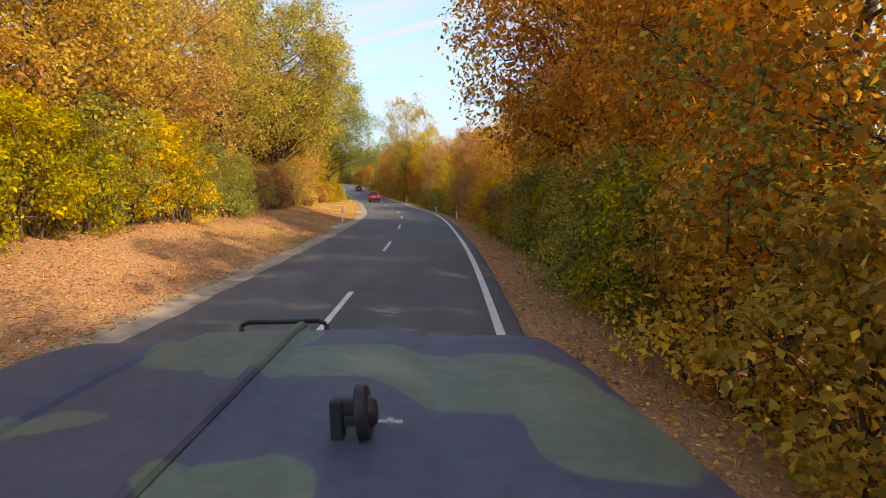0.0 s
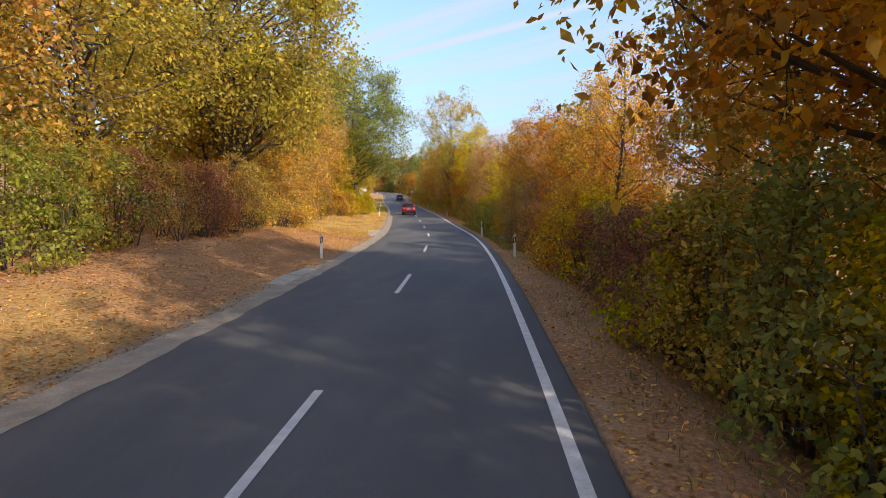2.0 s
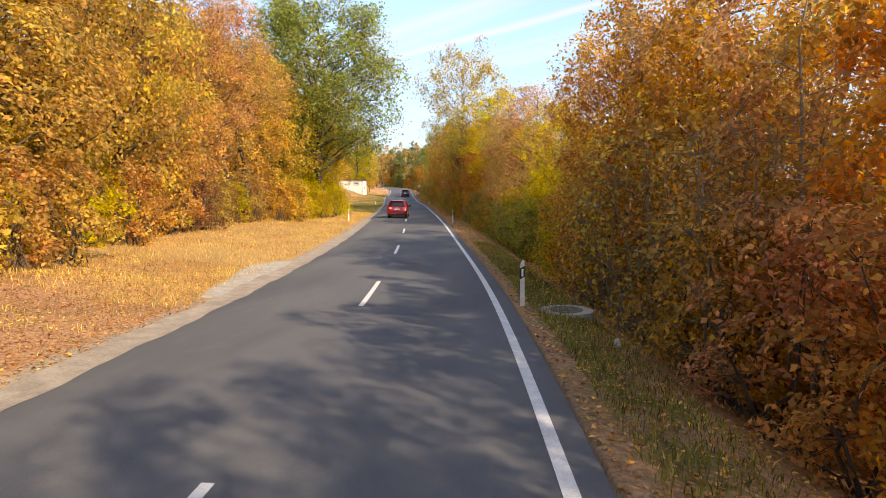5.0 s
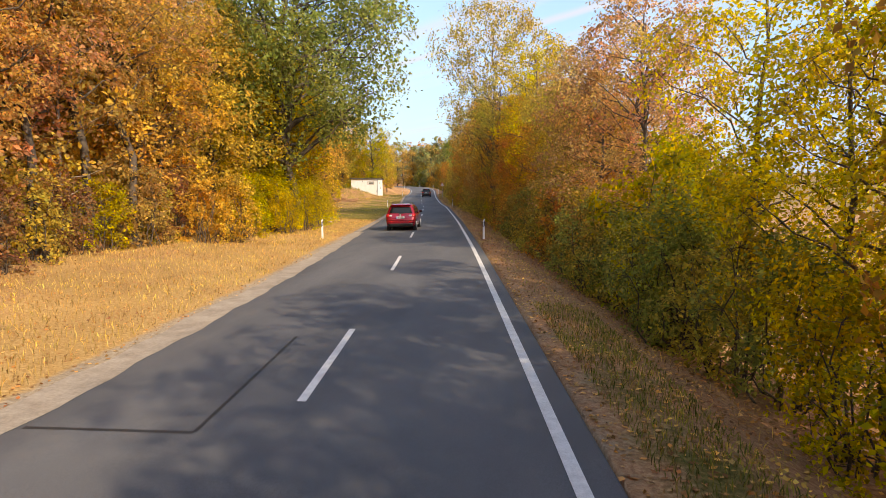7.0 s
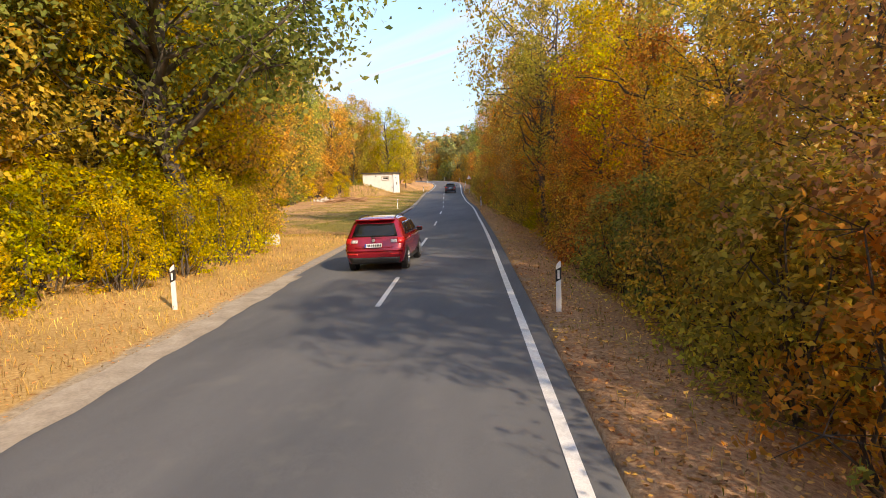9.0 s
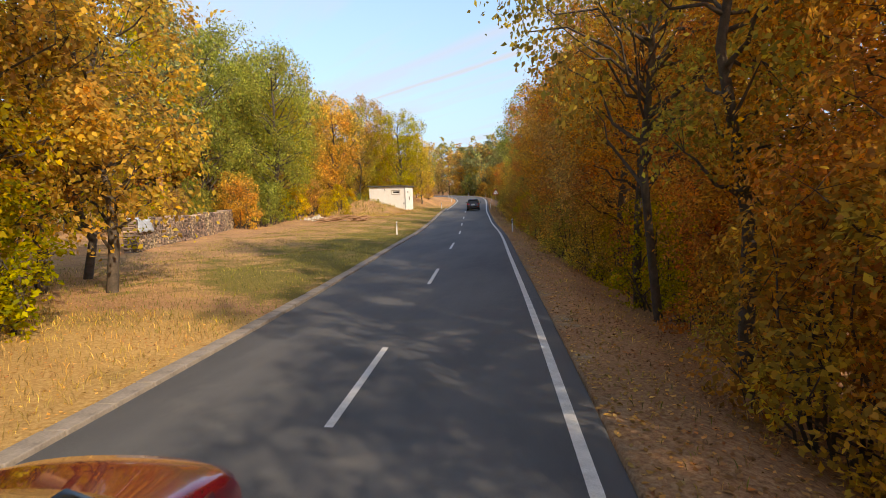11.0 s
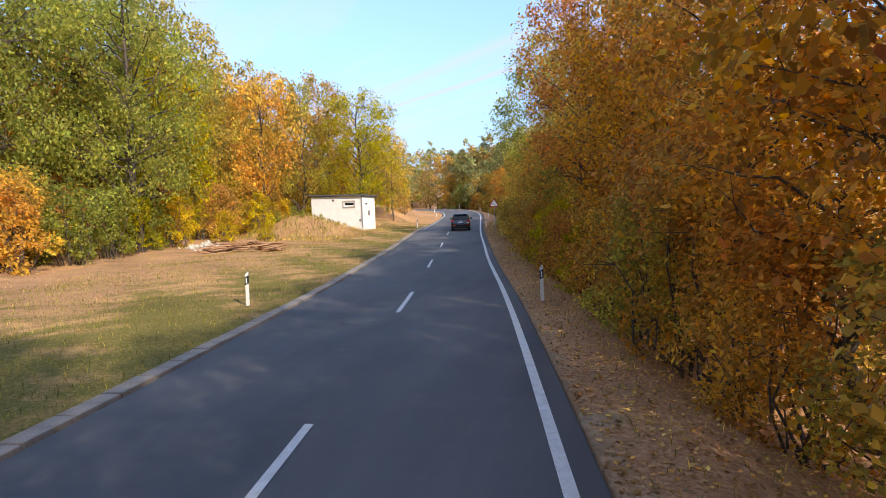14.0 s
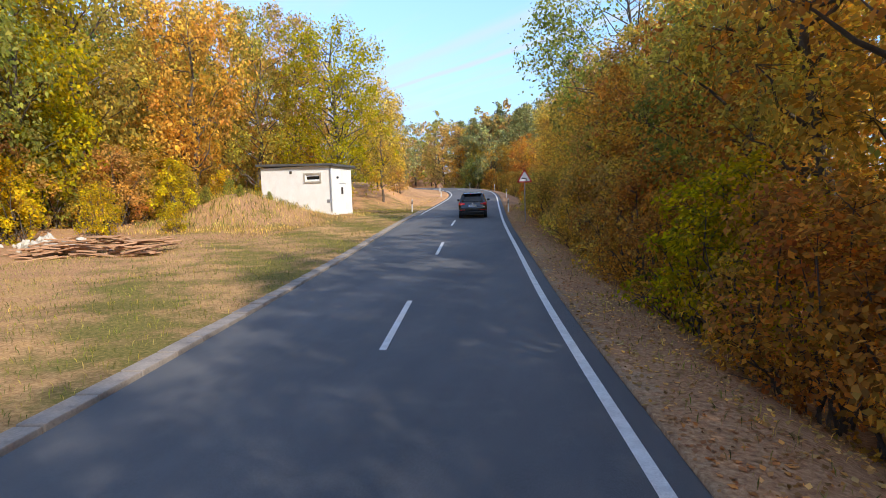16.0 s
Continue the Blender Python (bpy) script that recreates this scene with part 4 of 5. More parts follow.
for tone, x, y, k in (("yellow", -42, 174, 0.8), ("yellow", -44.5, 171, 1.2), ("yellow", -40.5, 178, 0.55), ("olive", -46, 160, 0.9), ("brown", -44, 156, 0.8), ("yellowgreen", -47, 163, 1.0),
                      ("yellow", -43.5, 182, 1.1), ("yellow", -44, 188, 0.9), ("yellow", -43, 192, 0.8), ("olive", -48, 150, 0.9), ("gold", -46, 145, 0.9), ("yellowgreen", -44, 138, 0.9),
                      ("brown", -41, 200, 0.8), ("tan", -39, 214, 0.9), ("brown", -42, 220, 0.8)):
    plant("bush", tone, x, y, k)
for x, y, k in ((-41.2, 184.6, 0.30), (-39.9, 183.8, 0.24), (-42.4, 183.6, 0.34), (-38.6, 185.2, 0.18)):
    plant("bush", "green", x, y, k)
row("far", "gold olive green olive", 112, 136, -36, -27, 2.6, 1.2, 1.6)
row("bush", "olive brown gold green", 114, 160, -30, -26, 3.0, 0.9, 1.3)
row("far", "gold olive brown green rust", 150, 235, -46, -32, 2.2, 1.2, 1.6)
row("bush", "olive brown gold olive", 186, 225, -26, -16, 2.2, 0.9, 1.3)
row("bush", "yellowgreen gold green tan", 154, 190, -27, -21.5, 1.5, 1.1, 1.8)

# wooded hill at the end of the road
hill_trees = []
for k in range(70):
    y = veg_rng.uniform(243, 300)
    x = float(cx(y)) + veg_rng.choice((-1, 1, 1)) * veg_rng.uniform(7, 55)
    hill_trees.append((veg_rng.choice(("farpine", "farpine", "far")), veg_rng.choice(("pine", "olive", "pine", "brown", "tan")), x, y, veg_rng.uniform(0.9, 1.25)))
for k in range(30):
    hill_trees.append(("farpine", veg_rng.choice(("pine", "pine", "olive", "brown")), -48 + 1.25 * k + veg_rng.uniform(-1, 1), 253 + 0.5 * k + veg_rng.uniform(-2, 2), veg_rng.uniform(0.95, 1.25)))
for k in range(34):
    hill_trees.append(("bush", veg_rng.choice(("pine", "darkgreen", "olive", "brown")), -60 + 1.7 * k + veg_rng.uniform(-1, 1), 252 + 0.4 * k + veg_rng.uniform(-3, 3), veg_rng.uniform(1.4, 2.0)))
for k in range(210):
    y = veg_rng.uniform(285, 470)
    x = -80 + veg_rng.uniform(-95, 110)
    if abs(x - float(cx(y))) > 8:
        hill_trees.append(("distant", veg_rng.choice(("pine", "pine", "olive", "brown", "tan", "green", "rust")), x, y, veg_rng.uniform(1.1, 1.7)))
growth("far_woods", "dark pines and brown broadleaf woods on the far hill", [p for p in hill_trees if abs(p[2] - float(cx(p[3]))) > 7.5])
for x, y in ((-30, 252), (-26, 250), (-34, 259), (-29, 258), (-38, 266), (-44, 272), (-22, 255), (-33, 268), (-40, 262)):
    plant("pine", "pine", x, y, veg_rng.uniform(0.95, 1.2))

# ---- kerb, pads and posts along the road ----
kerb_bm = box_bm((0.34, 0.98, 0.16), bevel=0.02)
kerb_me = bpy.data.meshes.new("kerb_stone")
kerb_bm.to_mesh(kerb_me); kerb_bm.free()
kerb_me.materials.append(KERB_STONE)
kerb = tagged(new("kerb"), "low weathered concrete kerb along the meadow", "kerb", kind="structure")
veg_rng.seed(8)
for k in range(98):
    y = 100.5 + k
    lean = math.degrees(math.atan(-(float(cx(y + 0.5)) - float(cx(y - 0.5)))))
    piece("kerb_stone", kerb_me, kerb, pose(float(cx(y)) - 3.60, y, float(zr(y)) - 0.03 + veg_rng.uniform(-0.008, 0.008), 0, 0, lean + veg_rng.uniform(-0.6, 0.6)))


def slab(points, label):
    """A cast concrete pad, flush with the verge, on the four corners given."""
    bm = bmesh.new()
    low = [bm.verts.new((x, y, float(ground_z(x, y)) - 0.08)) for x, y in points]
    top = [bm.verts.new((x, y, float(ground_z(x, y)) + 0.035)) for x, y in points]
    bm.faces.new(top)
    for a in range(len(points)):
        b = (a + 1) % len(points)
        bm.faces.new((low[a], low[b], top[b], top[a]))
    bmesh.ops.recalc_face_normals(bm, faces=bm.faces)
    bmesh.ops.bevel(bm, geom=[e for e in bm.edges if all(v in top for v in e.verts)], offset=0.015, segments=1, affect="EDGES")
    tagged(part("concrete_pad", bm, CONCRETE), label, "pad", kind="structure")


for y0, y1, w0, w1 in ((35.6, 37.7, 0.5, 0.6), (37.8, 39.8, 0.55, 0.4), (59.6, 61.6, 0.55, 0.9), (61.7, 63.7, 0.8, 1.1), (63.8, 65.9, 1.15, 1.35), (66.0, 67.9, 1.3, 0.7)):
    slab([(float(cx(y0)) - 3.5, y0), (float(cx(y1)) - 3.5, y1), (float(cx(y1)) - 3.55 - w1, y1), (float(cx(y0)) - 3.55 - w0, y0)], "worn pale concrete pad at the road edge")


def delineator():
    """German roadside post: a white tapered body, a slanting black band and a reflector."""
    root = tagged(new("delineator_post"), "white plastic roadside post with slanting black band", "post", group="roadside posts")
    bm = box_bm((0.115, 0.10, 1.25), (0, 0, 0.375))
    for v in bm.verts:
        if v.co.z > 0.5:
            v.co.x *= 0.92
            v.co.z += 0.045 * (1 if v.co.x > 0 else -1)
        if v.co.y > 0:
            v.co.x *= 0.55
    bmesh.ops.bevel(bm, geom=list(bm.edges), offset=0.012, segments=2, affect="EDGES")
    part("body", bm, WHITE_PLASTIC, root)
    bm = box_bm((0.116, 0.104, 0.25), (0, 0, 0.77), 0.008)
    for v in bm.verts:
        v.co.z += v.co.x * 0.55
        if v.co.y > 0:
            v.co.x *= 0.6
    part("band", bm, BLACK_PLASTIC, root, "slanting black band")
    part("reflector", box_bm((0.042, 0.012, 0.17), (0, -0.052, 0.77), 0.004), SIGN_WHITE, root, "pale upright reflector")
    return root


def stand(x, y, turn=0.0, tilt=0.0, lift=0.0):
    px, py, pz = on_ground(x, y)
    return pose(px, py, pz + lift, tilt, veg_rng.uniform(-1.2, 1.2), turn)


POSTS = [(1.01, 44.8), (-0.60, 59.4), (-5.43, 95.2), (-14.08, 146.9), (-23.5, 193.6), (-7.12, 43.2), (-14.07, 95.1), (-22.9, 145.8), (-31.7, 195.6)]
POSTS += [(float(cx(y)) + d, y) for y, d in ((222, 4.2), (240, 4.2), (226, -4.3), (240, -4.4), (252, 4.6))]
post = delineator()
post.matrix_basis = stand(*POSTS[0], 4)
for n, (x, y) in enumerate(POSTS[1:]):
    copy_thing(post, stand(x, y, veg_rng.uniform(2, 12)))

# manhole on the verge
mx, my, mz = on_ground(0.35, 59.0)
manhole = tagged(new("manhole"), "round concrete manhole ring with a dusty iron lid", "manhole")
manhole.location = (mx, my, mz - 0.055)
bm = cyl_bm(0.60, 0.58, (0, 0, -0.15), (0, 0, 0.10), 28, 0.015)
part("ring", bm, CONCRETE, manhole)
bm = join_bm(cyl_bm(0.36, 0.36, (0, 0, 0.09), (0, 0, 0.115), 24, 0.006), *[box_bm((0.5, 0.02, 0.01), (0, k * 0.1, 0.118)) for k in range(-2, 3)])
part("lid", bm, LID_IRON, manhole, "ribbed dusty iron lid")

# pale stone in the grass
sx, sy, sz = on_ground(0.95, 56.21)
bm = bmesh.new()
bmesh.ops.create_icosphere(bm, subdivisions=2, radius=0.1)
for v in bm.verts:
    v.co = Vector((v.co.x * 0.7, v.co.y, v.co.z * 1.15)) * (1 + 0.18 * noise.noise(v.co * 14))
stone = tagged(part("stone", bm, RUBBLE), "small pale stone in the verge grass", "stone")
stone.location = (sx, sy, sz + 0.06)

# small white marker block by the left verge
bx, by, bz = on_ground(-18.5, 108.6)
marker = tagged(part("marker_block", box_bm((0.62, 0.45, 0.6), (0, 0, 0.18), 0.03), RENDER_WALL), "squat whitewashed concrete block in the dry grass", "block")
marker.matrix_basis = pose(bx, by, bz, 0, 2, 14)


# ---- bend sign ----
def bend_sign():
    x, y, z = on_ground(-21.1, 184.0)
    root = tagged(new("bend_sign"), "red-bordered triangular warning sign for a bend ahead, on a steel pole", "sign")
    root.matrix_basis = pose(x, y, z, 0, 0, 10)
    part("pole", cyl_bm(0.03, 0.03, (0, 0.03, -0.4), (0, 0.03, 3.0), 12), STEEL, root)

    def tri(side, depth, y0, zc):
        bm = bmesh.new()
        r = side / math.sqrt(3)
        pts = [(r * math.sin(a), r * math.cos(a)) for a in (0, 2.0944, 4.18879)]
        a = [bm.verts.new((px, y0, zc + pz)) for px, pz in pts]
        b = [bm.verts.new((px, y0 - depth, zc + pz)) for px, pz in pts]
        bm.faces.new(a); bm.faces.new(b)
        for k in range(3):
            bm.faces.new((a[k], a[(k + 1) % 3], b[(k + 1) % 3], b[k]))
        bmesh.ops.recalc_face_normals(bm, faces=bm.faces)
        bmesh.ops.bevel(bm, geom=[e for e in bm.edges if abs(e.verts[0].co.y - e.verts[1].co.y) > depth * 0.9], offset=0.05 * side, segments=4, affect="EDGES")
        return bm

    panel = part("panel", tri(0.94, 0.02, 0.0, 2.6), SIGN_RED, root, "red triangular border")
    part("field", tri(0.70, 0.006, -0.020, 2.6), SIGN_WHITE, panel, "white field")
    arrow = join_bm(box_bm((0.055, 0.005, 0.16), (0.09, -0.030, 2.49)), box_bm((0.20, 0.005, 0.055), (0.0, -0.030, 2.57)), cyl_bm(0.075, 0.0, (-0.09, -0.030, 2.57), (-0.21, -0.030, 2.57), 3))
    for v in arrow.verts:
        v.co.y = max(-0.034, min(-0.026, v.co.y))
    part("arrow", arrow, BLACK_PLASTIC, panel, "black bent arrow")
    part("clamp", box_bm((0.12, 0.05, 0.05), (0, 0.02, 2.55), 0.008), STEEL, root)


bend_sign()


# ---- pump house ----
def pump_house():
    """White rendered utility hut with a flat roof. Its origin is the front right corner; the front runs to -x, the depth to +y."""
    W, DEP, H, T = 5.9, 3.0, 3.32, 0.24
    root = tagged(new("utility_hut"), "small white rendered utility hut with a flat dark roof", "hut")
    root.matrix_basis = pose(-35.3, 188.2, 1.41, 0, 0, -4)
    # front wall with a low window opening and a vent
    x0, x1, z0, z1 = -2.15, -0.95, 2.22, 2.72
    front = join_bm(box_bm((W + x0, T, H + 1.4), ((-W + x0) / 2, T / 2, H / 2 - 0.7)), box_bm((-x1, T, H + 1.4), (x1 / 2, T / 2, H / 2 - 0.7)),
                    box_bm((x1 - x0, T, z0 + 1.4), ((x0 + x1) / 2, T / 2, z0 / 2 - 0.7)), box_bm((x1 - x0, T, H - z1), ((x0 + x1) / 2, T / 2, (H + z1) / 2)))
    part("wall", front, RENDER_WALL, root)
    part("wall", box_bm((W, T, H + 1.4), (-W / 2, DEP - T / 2, H / 2 - 0.7)), RENDER_WALL, root)
    part("wall", box_bm((T, DEP - 2 * T, H + 1.4), (-W + T / 2, DEP / 2, H / 2 - 0.7)), RENDER_WALL, root)
    y0, y1, zd = 1.1, 2.1, 2.05
    side = join_bm(box_bm((T, y0 - T, H + 1.4), (-T / 2, (T + y0) / 2, H / 2 - 0.7)), box_bm((T, DEP - T - y1, H + 1.4), (-T / 2, (DEP - T + y1) / 2, H / 2 - 0.7)),
                   box_bm((T, y1 - y0, H - zd), (-T / 2, (y0 + y1) / 2, (H + zd) / 2)), box_bm((T, y1 - y0, 1.4), (-T / 2, (y0 + y1) / 2, -0.7)))
    part("wall", side, RENDER_WALL, root)
    part("floor_slab", box_bm((W - 2 * T, DEP - 2 * T, 0.1), (-W / 2, DEP / 2, -0.05)), CONCRETE, root)
    part("roof", box_bm((W + 0.5, DEP + 0.6, 0.16), (-W / 2, DEP / 2, H + 0.08), 0.02, pose(0, 0, 0, -1.2, 1.6, 0)), ROOF_FELT, root, "thin dark felted roof")
    win = new("window"); win.parent = root
    fr = 0.11
    frame_bm = join_bm(box_bm((x1 - x0 + 2 * fr, 0.05, fr), ((x0 + x1) / 2, -0.028, z1 + fr / 2), 0.008), box_bm((x1 - x0 + 2 * fr, 0.07, fr), ((x0 + x1) / 2, -0.038, z0 - fr / 2), 0.008),
                       box_bm((fr, 0.05, z1 - z0), (x0 - fr / 2, -0.028, (z0 + z1) / 2), 0.008), box_bm((fr, 0.05, z1 - z0), (x1 + fr / 2, -0.028, (z0 + z1) / 2), 0.008))
    part("frame", frame_bm, CONCRETE, win, "grey window surround")
    part("sash", join_bm(box_bm((x1 - x0, 0.04, 0.13), ((x0 + x1) / 2, 0.06, z1 - 0.065)), box_bm((x1 - x0, 0.04, 0.13), ((x0 + x1) / 2, 0.06, z0 + 0.065)),
                         box_bm((0.1, 0.04, z1 - z0 - 0.26), (x0 + 0.05, 0.06, (z0 + z1) / 2)), box_bm((0.1, 0.04, z1 - z0 - 0.26), (x1 - 0.05, 0.06, (z0 + z1) / 2))), WHITE_PLASTIC, win)
    part("pane", box_bm((x1 - x0 - 0.2, 0.012, z1 - z0 - 0.26), ((x0 + x1) / 2, 0.07, (z0 + z1) / 2)), CAR_GLASS, win, "dark glass slit")
    part("vent", box_bm((0.2, 0.03, 0.2), (-3.35, -0.016, 2.92), 0.006), IRON, root, "dark vent grille")
    part("meter_box", box_bm((0.22, 0.05, 0.22), (-0.34, -0.026, 0.78), 0.008), STEEL, root)
    part("downpipe", cyl_bm(0.045, 0.045, (-0.07, -0.06, 0.05), (-0.07, -0.06, H), 10), STEEL, root, "grey downpipe at the corner")
    door = new("door"); door.parent = root
    part("leaf", box_bm((0.05, y1 - y0 - 0.02, zd - 0.02), (-0.09, (y0 + y1) / 2, zd / 2), 0.006), WHITE_PLASTIC, door)
    part("grille", box_bm((0.02, 0.3, 0.5), (-0.058, (y0 + y1) / 2, 1.5), 0.004), IRON, door, "dark door grille")
    part("handle", box_bm((0.05, 0.12, 0.03), (-0.05, y0 + 0.14, 1.05), 0.006), STEEL, door)
    lamp = part("wall_lamp", cyl_bm(0.09, 0.06, (0.012, 0.75, 2.45), (0.14, 0.75, 2.45), 14, 0.01), BLACK_PLASTIC, root, "round dark wall lamp")


pump_house()


# ---- firewood, boards and rubble at the back of the meadow ----
def firewood_stack(p0, p1, height, seed):
    rng = np.random.default_rng(seed)
    a, b = np.array(p0), np.array(p1)
    length = np.linalg.norm(b - a)
    root = tagged(new("firewood_stack"), "long head-high stack of grey split firewood", "firewood")
    ang = math.degrees(math.atan2(b[1] - a[1], b[0] - a[0]))
    z0 = float(min(ground_z(*p0), ground_z(*p1)))
    root.matrix_basis = pose(a[0], a[1], z0 - 0.1, 0, 0, ang)
    verts, faces = [], []
    s = 0.0
    rowz, k = 0.09, 0
    while rowz < height + 0.2:
        s = 0.08 * (k % 2)
        while s < length:
            r = rng.uniform(0.05, 0.085)
            top = height + 0.12 * math.sin(s * 0.9) + 0.05 * math.sin(s * 2.7)
            gx, gy = a + (b - a) * s / length
            lift = float(ground_z(gx, gy)) - z0
            if rowz < top:
                base = len(verts)
                y0, y1 = -0.35 + rng.normal() * 0.04, 0.35
                w0 = rng.uniform(0, 6.28)
                for yy in (y0, y1):
                    for q in range(6):
                        rr = r * rng.uniform(0.85, 1.1)
                        verts.append((s + rr * math.cos(w0 + q * 1.047), yy, rowz + lift + rr * math.sin(w0 + q * 1.047)))
                faces.append(tuple(base + q for q in range(6)))
                for q in range(6):
                    faces.append((base + q, base + 6 + q, base + 6 + (q + 1) % 6, base + (q + 1) % 6))
            s += 2.05 * r
        rowz += 0.122
        k += 1
    me = mesh_of("log_layer", verts, faces, FIREWOOD_END)
    tagged(piece("log_layer", me, root), kind="stuff")
    # sagging sheet thrown over the near end
    cols, rows_ = 14, 10
    v = [(0.2 + 2.3 * i / cols, -0.42 - 0.12 * max(0, j / rows_ - 0.4) + 0.03 * math.sin(i * 1.9 + j), height + 0.16 - 1.25 * max(0.0, j / rows_ - 0.35) - 0.05 * math.sin(i * 1.1)) if j > 3 else
         (0.2 + 2.3 * i / cols, 0.42 - 0.84 * j / 3.5, height + 0.16 + 0.03 * math.sin(i * 1.7)) for j in range(rows_ + 1) for i in range(cols + 1)]
    f = [(j * (cols + 1) + i, j * (cols + 1) + i + 1, (j + 1) * (cols + 1) + i + 1, (j + 1) * (cols + 1) + i) for j in range(rows_) for i in range(cols)]
    sheet = piece("cover_sheet", mesh_of("cover_sheet", v, f, TARP, True), root, label="pale blue plastic cover sheet")
    mod = sheet.modifiers.new("thick", "SOLIDIFY"); mod.thickness = 0.012
    for s in (0.0, length):
        part("stake", cyl_bm(0.05, 0.04, (s, 0.0, -0.3), (s, 0.0, height + 0.25), 8), BARK_PALE, root)


FIREWOOD_END = leaf_mat("firewood_ends", [(0.22, 0.17, 0.15), (0.31, 0.24, 0.20), (0.18, 0.14, 0.125), (0.38, 0.30, 0.25)], 0.0, 1.0)
TARP = plain("plastic_sheet", (0.42, 0.48, 0.54), (0.62, 0.66, 0.70), 3, 0.4, bump=0.1)
firewood_stack((-34.0, 130.5), (-42.2, 153.0), 1.9, 4)

boards = tagged(new("board_pile"), "tumbled pile of old reddish-brown boards in the meadow", "boards")
brx, bry, brz = on_ground(-36.5, 168.5)
boards.location = (brx, bry, brz)
brd = random.Random(3)
board_me = bpy.data.meshes.new("board")
bm = box_bm((1.0, 0.19, 0.05), bevel=0.006)
bm.to_mesh(board_me); bm.free()
board_me.materials.append(PLANK)
for k in range(90):
    u = brd.uniform(-3.6, 2.2)
    w = brd.gauss(0, 0.55)
    h = max(0.02, (0.95 - 0.10 * abs(u) - 0.45 * abs(w)) * brd.random())
    gz0 = float(ground_z(brx + u, bry + w * 1.2 + u * 0.25)) - brz
    piece("board", board_me, boards, pose(u, w * 1.2 + u * 0.25, gz0 + 0.03 + h, brd.uniform(-9, 9), brd.uniform(-11, 11), brd.gauss(10, 28)) @ Matrix.Diagonal((brd.uniform(0.7, 2.0), brd.uniform(0.7, 1.3), 1, 1)))

rubble = tagged(new("rubble_heap"), "low heap of pale broken rubble beside the boards", "rubble")
rx0, ry0, rz0 = on_ground(-41.0, 170.0)
rubble.location = (rx0, ry0, rz0)
bm = bmesh.new()
bmesh.ops.create_icosphere(bm, subdivisions=1, radius=0.16)
for v in bm.verts:
    v.co *= 0.8 + 0.5 * noise.random()
lump_me = bpy.data.meshes.new("lump")
bm.to_mesh(lump_me); bm.free()
lump_me.materials.append(RUBBLE)
for k in range(80):
    r, a = abs(brd.gauss(0, 0.9)), brd.uniform(0, 6.28)
    x, y = r * math.cos(a) * 1.3, r * math.sin(a)
    s = brd.uniform(0.5, 1.6)
    piece("lump", lump_me, rubble, pose(x, y, float(ground_z(rx0 + x, ry0 + y)) - rz0 + max(0, 0.55 - 0.4 * r) * brd.random() + 0.05, brd.uniform(0, 360), brd.uniform(0, 360), 0) @ Matrix.Diagonal((s, s * brd.uniform(0.6, 1), s * 0.7, 1)))


# ---- cars ----
H_L = [0.26, 0.34, 0.5, 0.62, 0.75, 0.86, 0.95, 1.02, 1.08, 1.2, 1.35, 1.48, 1.57, 1.62, 1.65]
W_L = [0.82, 0.87, 0.905, 0.915, 0.92, 0.92, 0.915, 0.905, 0.885, 0.845, 0.79, 0.74, 0.69, 0.62, 0.48]
R_L = [0.14, 0.07, 0.01, 0.0, 0.03, 0.07, 0.10, 0.13, 0.17, 0.26, 0.36, 0.44, 0.50, 0.60, 0.80]
F_L = [4.36, 4.44, 4.50, 4.50, 4.46, 4.38, 4.22, 3.90, 3.42, 3.14, 2.84, 2.58, 2.40, 2.24, 2.0]


def lev(h, table):
    return float(np.interp(h, H_L, table))


def rear_pt(a, h, out=0.0):
    y = lev(h, R_L) + 0.32 * (1 - max(0.0, 1 - abs(a) ** 4) ** 0.25) - out
    return (a * lev(h, W_L) + math.copysign(out * abs(a) ** 6, a), y, h)


def side_pt(s, y, h, out=0.0):
    return (s * (lev(h, W_L) * (1 - 0.03 * ((y - 2.2) / 2.2) ** 2) + out), y, h)


def sheet_bm(fn, us, vs):
    bm = bmesh.new()
    g = [[bm.verts.new(fn(u, v)) for u in us] for v in vs]
    for j in range(len(vs) - 1):
        for i in range(len(us) - 1):
            bm.faces.new((g[j][i], g[j][i + 1], g[j + 1][i + 1], g[j + 1][i]))
    return bm


def shell(bm, d):
    """Thickens a sheet inwards by d."""
    bmesh.ops.recalc_face_normals(bm, faces=bm.faces)
    bm.normal_update()
    faces, rim = list(bm.faces), [e for e in bm.edges if e.is_boundary]
    under = {v: bm.verts.new(v.co - v.normal * d) for v in list(bm.verts)}
    for f in faces:
        bm.faces.new([under[v] for v in reversed(f.verts)])
    for e in rim:
        a, b = e.verts
        bm.faces.new((a, b, under[b], under[a]))
    bmesh.ops.recalc_face_normals(bm, faces=bm.faces)
    return bm


